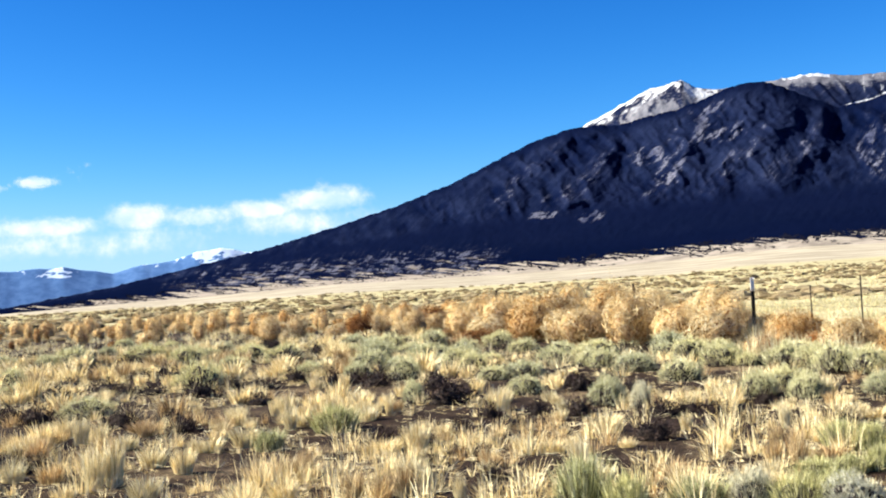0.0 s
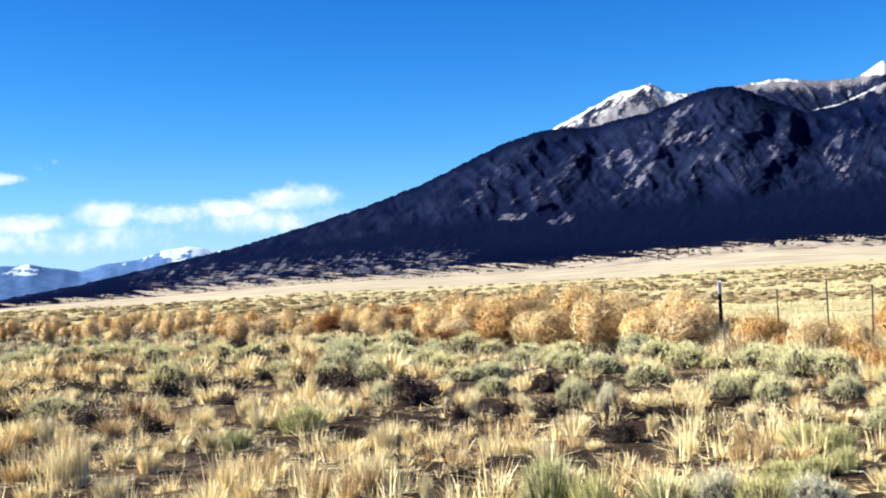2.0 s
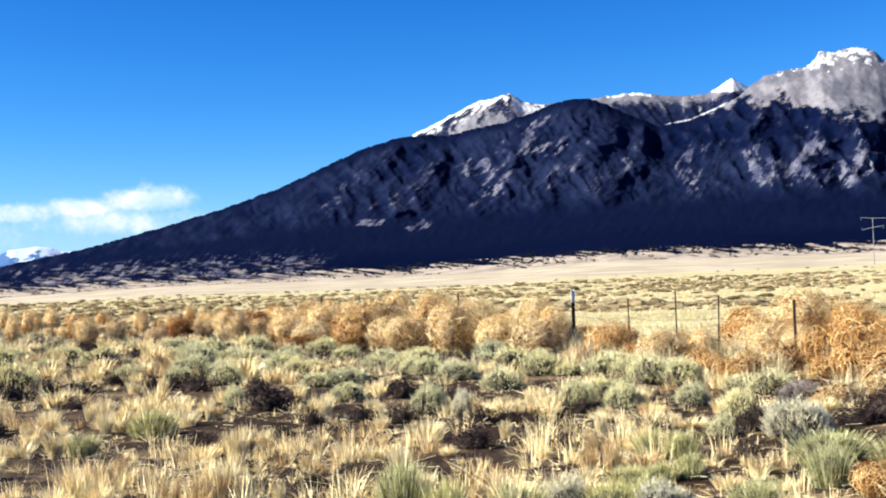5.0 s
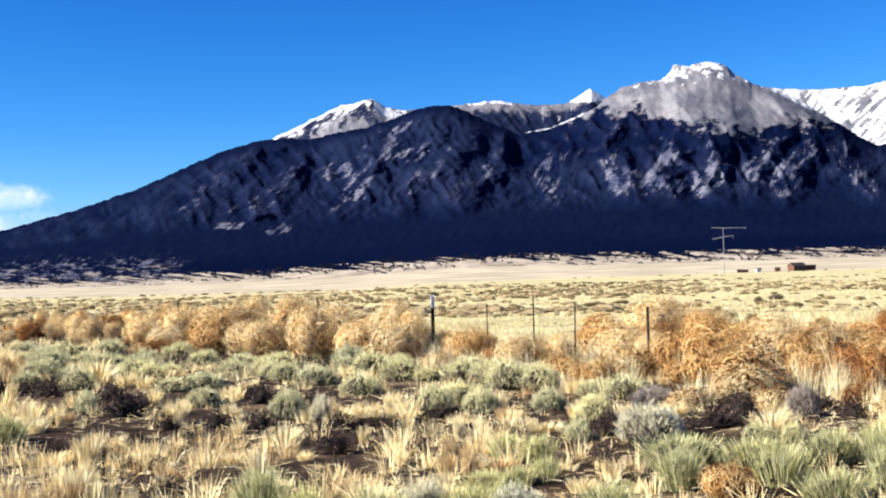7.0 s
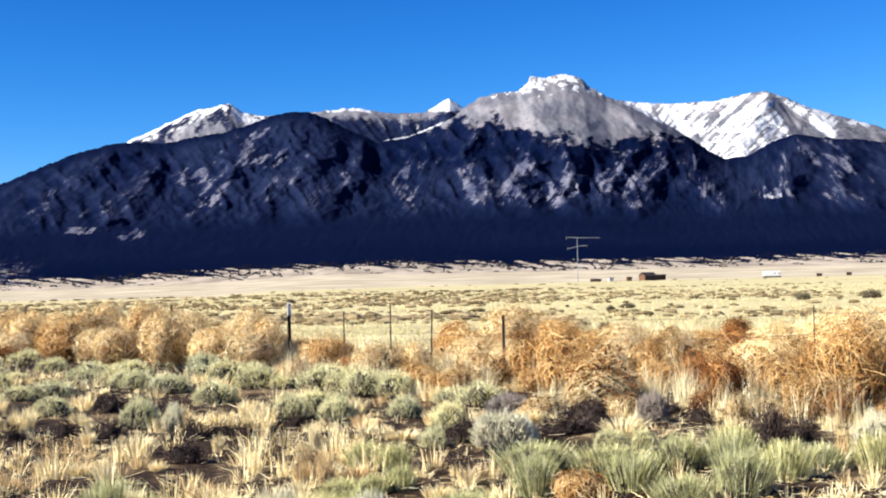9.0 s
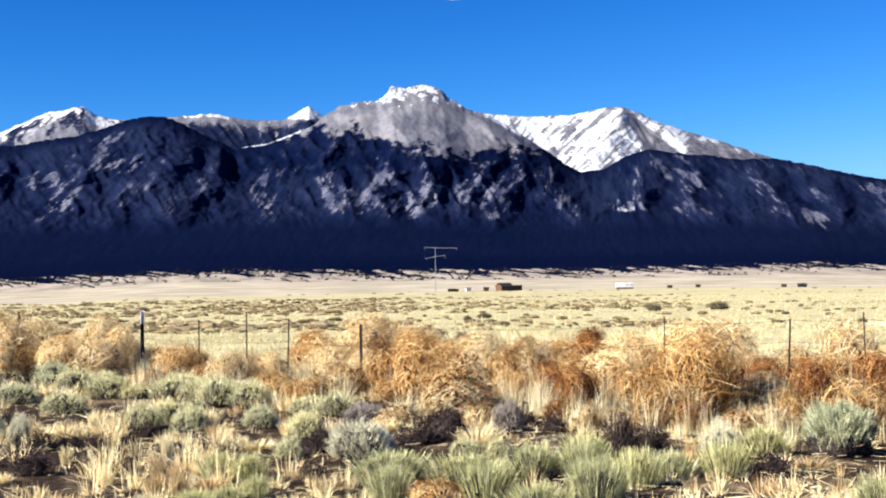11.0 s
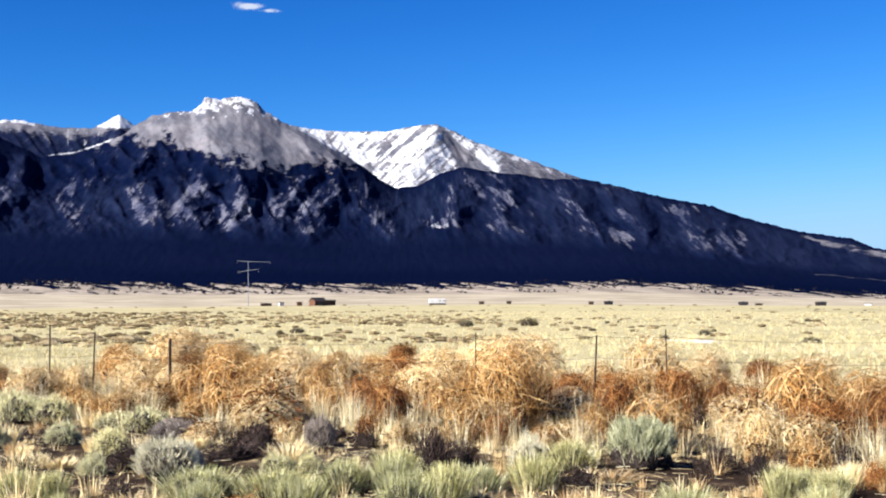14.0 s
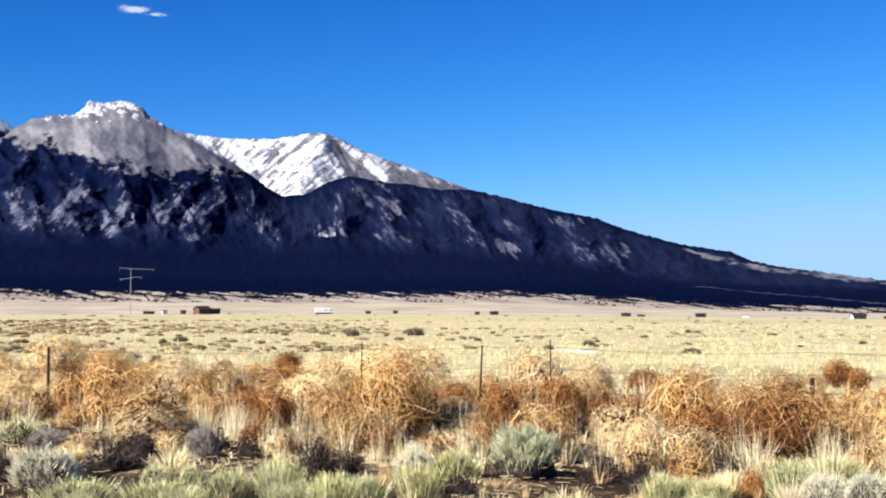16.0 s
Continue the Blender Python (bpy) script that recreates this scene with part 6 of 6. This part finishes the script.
def house(az, d, w, deep, wall_h, roof_h, turn, wall_mat, gable_mat, label, wing=0.0):
    """A small gabled house, its ridge along x, with or without a lower wing."""
    top = tagged(new("house"), label, "house", "far houses")
    bm = bmesh.new()
    box(bm, 0, 0, wall_h / 2 - 0.3, w, deep, wall_h + 0.6)
    part("wall", bm, wall_mat, top)
    for side in (-1, 1):
        bm = bmesh.new()
        a = [bm.verts.new((side * (w / 2 + dx), y, z)) for dx in (0.0, 0.12) for y, z in ((-deep / 2, 0), (deep / 2, 0), (deep / 2, wall_h), (0, wall_h + roof_h - 0.1), (-deep / 2, wall_h))]
        bm.faces.new(a[:5])
        bm.faces.new(a[5:])
        for k in range(5):
            bm.faces.new((a[k], a[(k + 1) % 5], a[5 + (k + 1) % 5], a[5 + k]))
        bmesh.ops.recalc_face_normals(bm, faces=bm.faces)
        part("gable", bm, gable_mat, top)
        bm = bmesh.new()
        tilt = math.atan2(roof_h, deep / 2)
        box(bm, 0, 0, 0, w + 0.9, math.hypot(roof_h, deep / 2) + 0.5, 0.16)
        bm.transform(Matrix.Translation((0, side * deep / 4, wall_h + roof_h / 2)) @ Matrix.Rotation(-side * tilt, 4, "X"))
        part("roof", bm, M_ROOF, top)
    if wing:
        bm = bmesh.new()
        box(bm, w / 2 + wing / 2, 0, wall_h * 0.4 - 0.3, wing, deep * 0.8, wall_h * 0.8 + 0.6)
        part("wing_wall", bm, wall_mat, top)
        bm = bmesh.new()
        box(bm, w / 2 + wing / 2 + 0.2, 0, wall_h * 0.8 + 0.45, wing + 0.2, deep * 0.8 + 0.6, 0.9, 0.3)
        part("wing_roof", bm, M_ROOF, top)
    for x in (-w * 0.28, w * 0.25):
        bm = bmesh.new()
        box(bm, x, -deep / 2 - 0.03, wall_h * 0.55, 1.1, 0.06, 1.0)
        part("window", bm, M_DARKPANE, top)
    bm = bmesh.new()
    box(bm, 0.2, -deep / 2 - 0.03, 1.0, 0.95, 0.06, 2.0)
    part("door", bm, M_DARKPANE, top)
    return place_far(top, az, d, turn)


def trailer(az, d, w, high, turn):
    top = tagged(new("mobile_home"), "white mobile home standing on the plain", "mobile home", "far houses")
    bm = bmesh.new()
    box(bm, 0, 0, 0.6 + high / 2, w, 3.2, high, 0.25)
    part("body", bm, M_TRAILER, top)
    bm = bmesh.new()
    box(bm, 0, 0, 0.25, w * 0.96, 2.9, 0.7)
    part("skirt", bm, M_ROOF, top)
    for x in (w * 0.14, w * 0.38):
        bm = bmesh.new()
        box(bm, x, -1.63, 0.6 + high * 0.56, 0.75, 0.06, 0.55)
        part("window", bm, M_DARKPANE, top)
    return place_far(top, az, d, turn)


def shed(az, d, w, high, mat, label, turn=0.0):
    top = tagged(new("shed"), label, "shed", "far houses")
    bm = bmesh.new()
    box(bm, 0, 0, high / 2 - 0.3, w, w * 0.6, high + 0.6, 0.05)
    part("wall", bm, mat, top)
    bm = bmesh.new()
    box(bm, 0, 0, high + 0.12, w + 0.6, w * 0.6 + 0.6, 0.22, 0.04)
    bm.transform(Matrix.Rotation(0.05, 4, "Y"))
    part("roof", bm, M_ROOF, top)
    return place_far(top, az, d, turn)


def power_pole(az, d, high):
    """A tall pale mast with two long crossarms."""
    top = tagged(new("power_pole"), "tall pale steel power pole with two crossarms", "power pole")
    bm = bmesh.new()
    tube(bm, (0, 0, -0.5), (0, 0, high), 0.2, 0.12, 10)
    part("pole", bm, M_MAST, top)
    for z, x0, x1, drop in ((high - 0.2, -5.5, 11.0, 0.5), (high * 0.80, -5.0, 5.0, -1.2)):
        bm = bmesh.new()
        tube(bm, (x0, 0, z + drop), (0, 0, z), 0.08, 0.14, 8)
        tube(bm, (0, 0, z), (x1, 0, z - drop * 0.4), 0.14, 0.08, 8)
        arm = part("crossarm", bm, M_MAST, top)
        for x in (x0 * 0.95, x1 * 0.95):
            bm = bmesh.new()
            for k in range(4):
                tube(bm, (x, 0, z - 0.25 * k - 0.1), (x, 0, z - 0.25 * k - 0.28), 0.1, 0.06, 8)
            part("insulator", bm, M_MAST, arm)
    return place_far(top, az, d)


house(12.0, 640, 6.2, 5.4, 2.5, 1.4, 32, M_LOG, M_GABLE, "brown timber house with a low wing and a sunlit gable", 5.8)
shed(11.2, 640, 2.4, 1.9, M_GABLE, "small tan timber shed beside the house", 20)
shed(9.75, 650, 5.2, 1.4, M_LOG, "low brown timber shed on the plain", 5)
shed(10.4, 655, 2.5, 1.8, M_TRAILER, "small white shed on the plain", 30)
trailer(17.25, 640, 8.4, 2.5, 6)
shed(19.2, 650, 2.5, 1.3, M_LOG, "low dark shed on the plain", 0)
shed(20.4, 660, 2.2, 1.3, M_LOG, "low dark shed on the plain", 10)
house(24.75, 660, 3.6, 2.8, 1.2, 0.5, 10, M_LOG, M_LOG, "small dark house on the plain")
shed(24.0, 650, 2.4, 1.4, M_LOG, "low dark shed on the plain", 0)
house(30.5, 660, 3.8, 2.8, 1.0, 0.7, -10, M_LOG, M_LOG, "small dark house on the plain")
shed(31.15, 655, 3.6, 0.9, M_LOG, "low dark shed on the plain", 0)
house(33.7, 650, 4.2, 3.0, 1.6, 0.5, 15, M_LOG, M_LOG, "dark brown house on the plain")
shed(35.6, 650, 3.2, 1.4, M_TRAILER, "low white shed on the plain", 0)
house(40.2, 640, 6.0, 4.4, 1.8, 1.1, 20, M_LOG, M_TRAILER, "dark roofed house with a white end wall")
shed(41.3, 640, 2.2, 1.4, M_LOG, "low dark shed on the plain", 0)
power_pole(8.98, 640, 22.0)


# ---- pale bare patch and a scrap of litter ----
def pale_patch(az, d, rx, ry):
    x, y = polar(az, d)
    g = np.random.default_rng(5)
    a = np.linspace(0, 2 * np.pi, 36, endpoint=False)
    k = 1 + 0.25 * np.sin(3 * a + 1) + 0.12 * g.normal(0, 1, 36)
    rings = []
    for s, lift in ((1.0, -0.02), (0.7, 0.05), (0.0, 0.08)):
        px, py = x + rx * s * k * np.cos(a), y + ry * s * k * np.sin(a)
        rings.append(np.stack([px, py, ground_height(px, py) + lift], -1))
    i = np.arange(36)
    j = (i + 1) % 36
    F = np.concatenate([np.stack([r * 36 + i, r * 36 + j, (r + 1) * 36 + j, (r + 1) * 36 + i], -1) for r in (0, 1)])
    tagged(new("bare_earth", np_mesh("bare_earth", np.concatenate(rings), F, M_SALT, True)), "pale patch of bare earth on the plain", "bare earth", kind="structure")


pale_patch(28.5, 62, 1.0, 2.2)


def litter_bag(az, d):
    bm = bmesh.new()
    bmesh.ops.create_icosphere(bm, subdivisions=3, radius=0.09)
    for v in bm.verts:
        v.co *= 1 + 0.5 * (noise.noise(v.co * 22) + 0.4 * noise.noise(v.co * 55))
        v.co.z = max(v.co.z * 0.8, -0.05)
    me = bpy.data.meshes.new("plastic_bag")
    bm.to_mesh(me)
    bm.free()
    me.materials.append(M_BAG)
    x, y = polar(az, d)
    ob = tagged(new("plastic_bag", me), "crumpled white plastic bag on the ground", "plastic bag")
    ob.matrix_basis = pose(x, y, float(ground_height(x, y)) + 0.04)


litter_bag(23.9, 13.6)
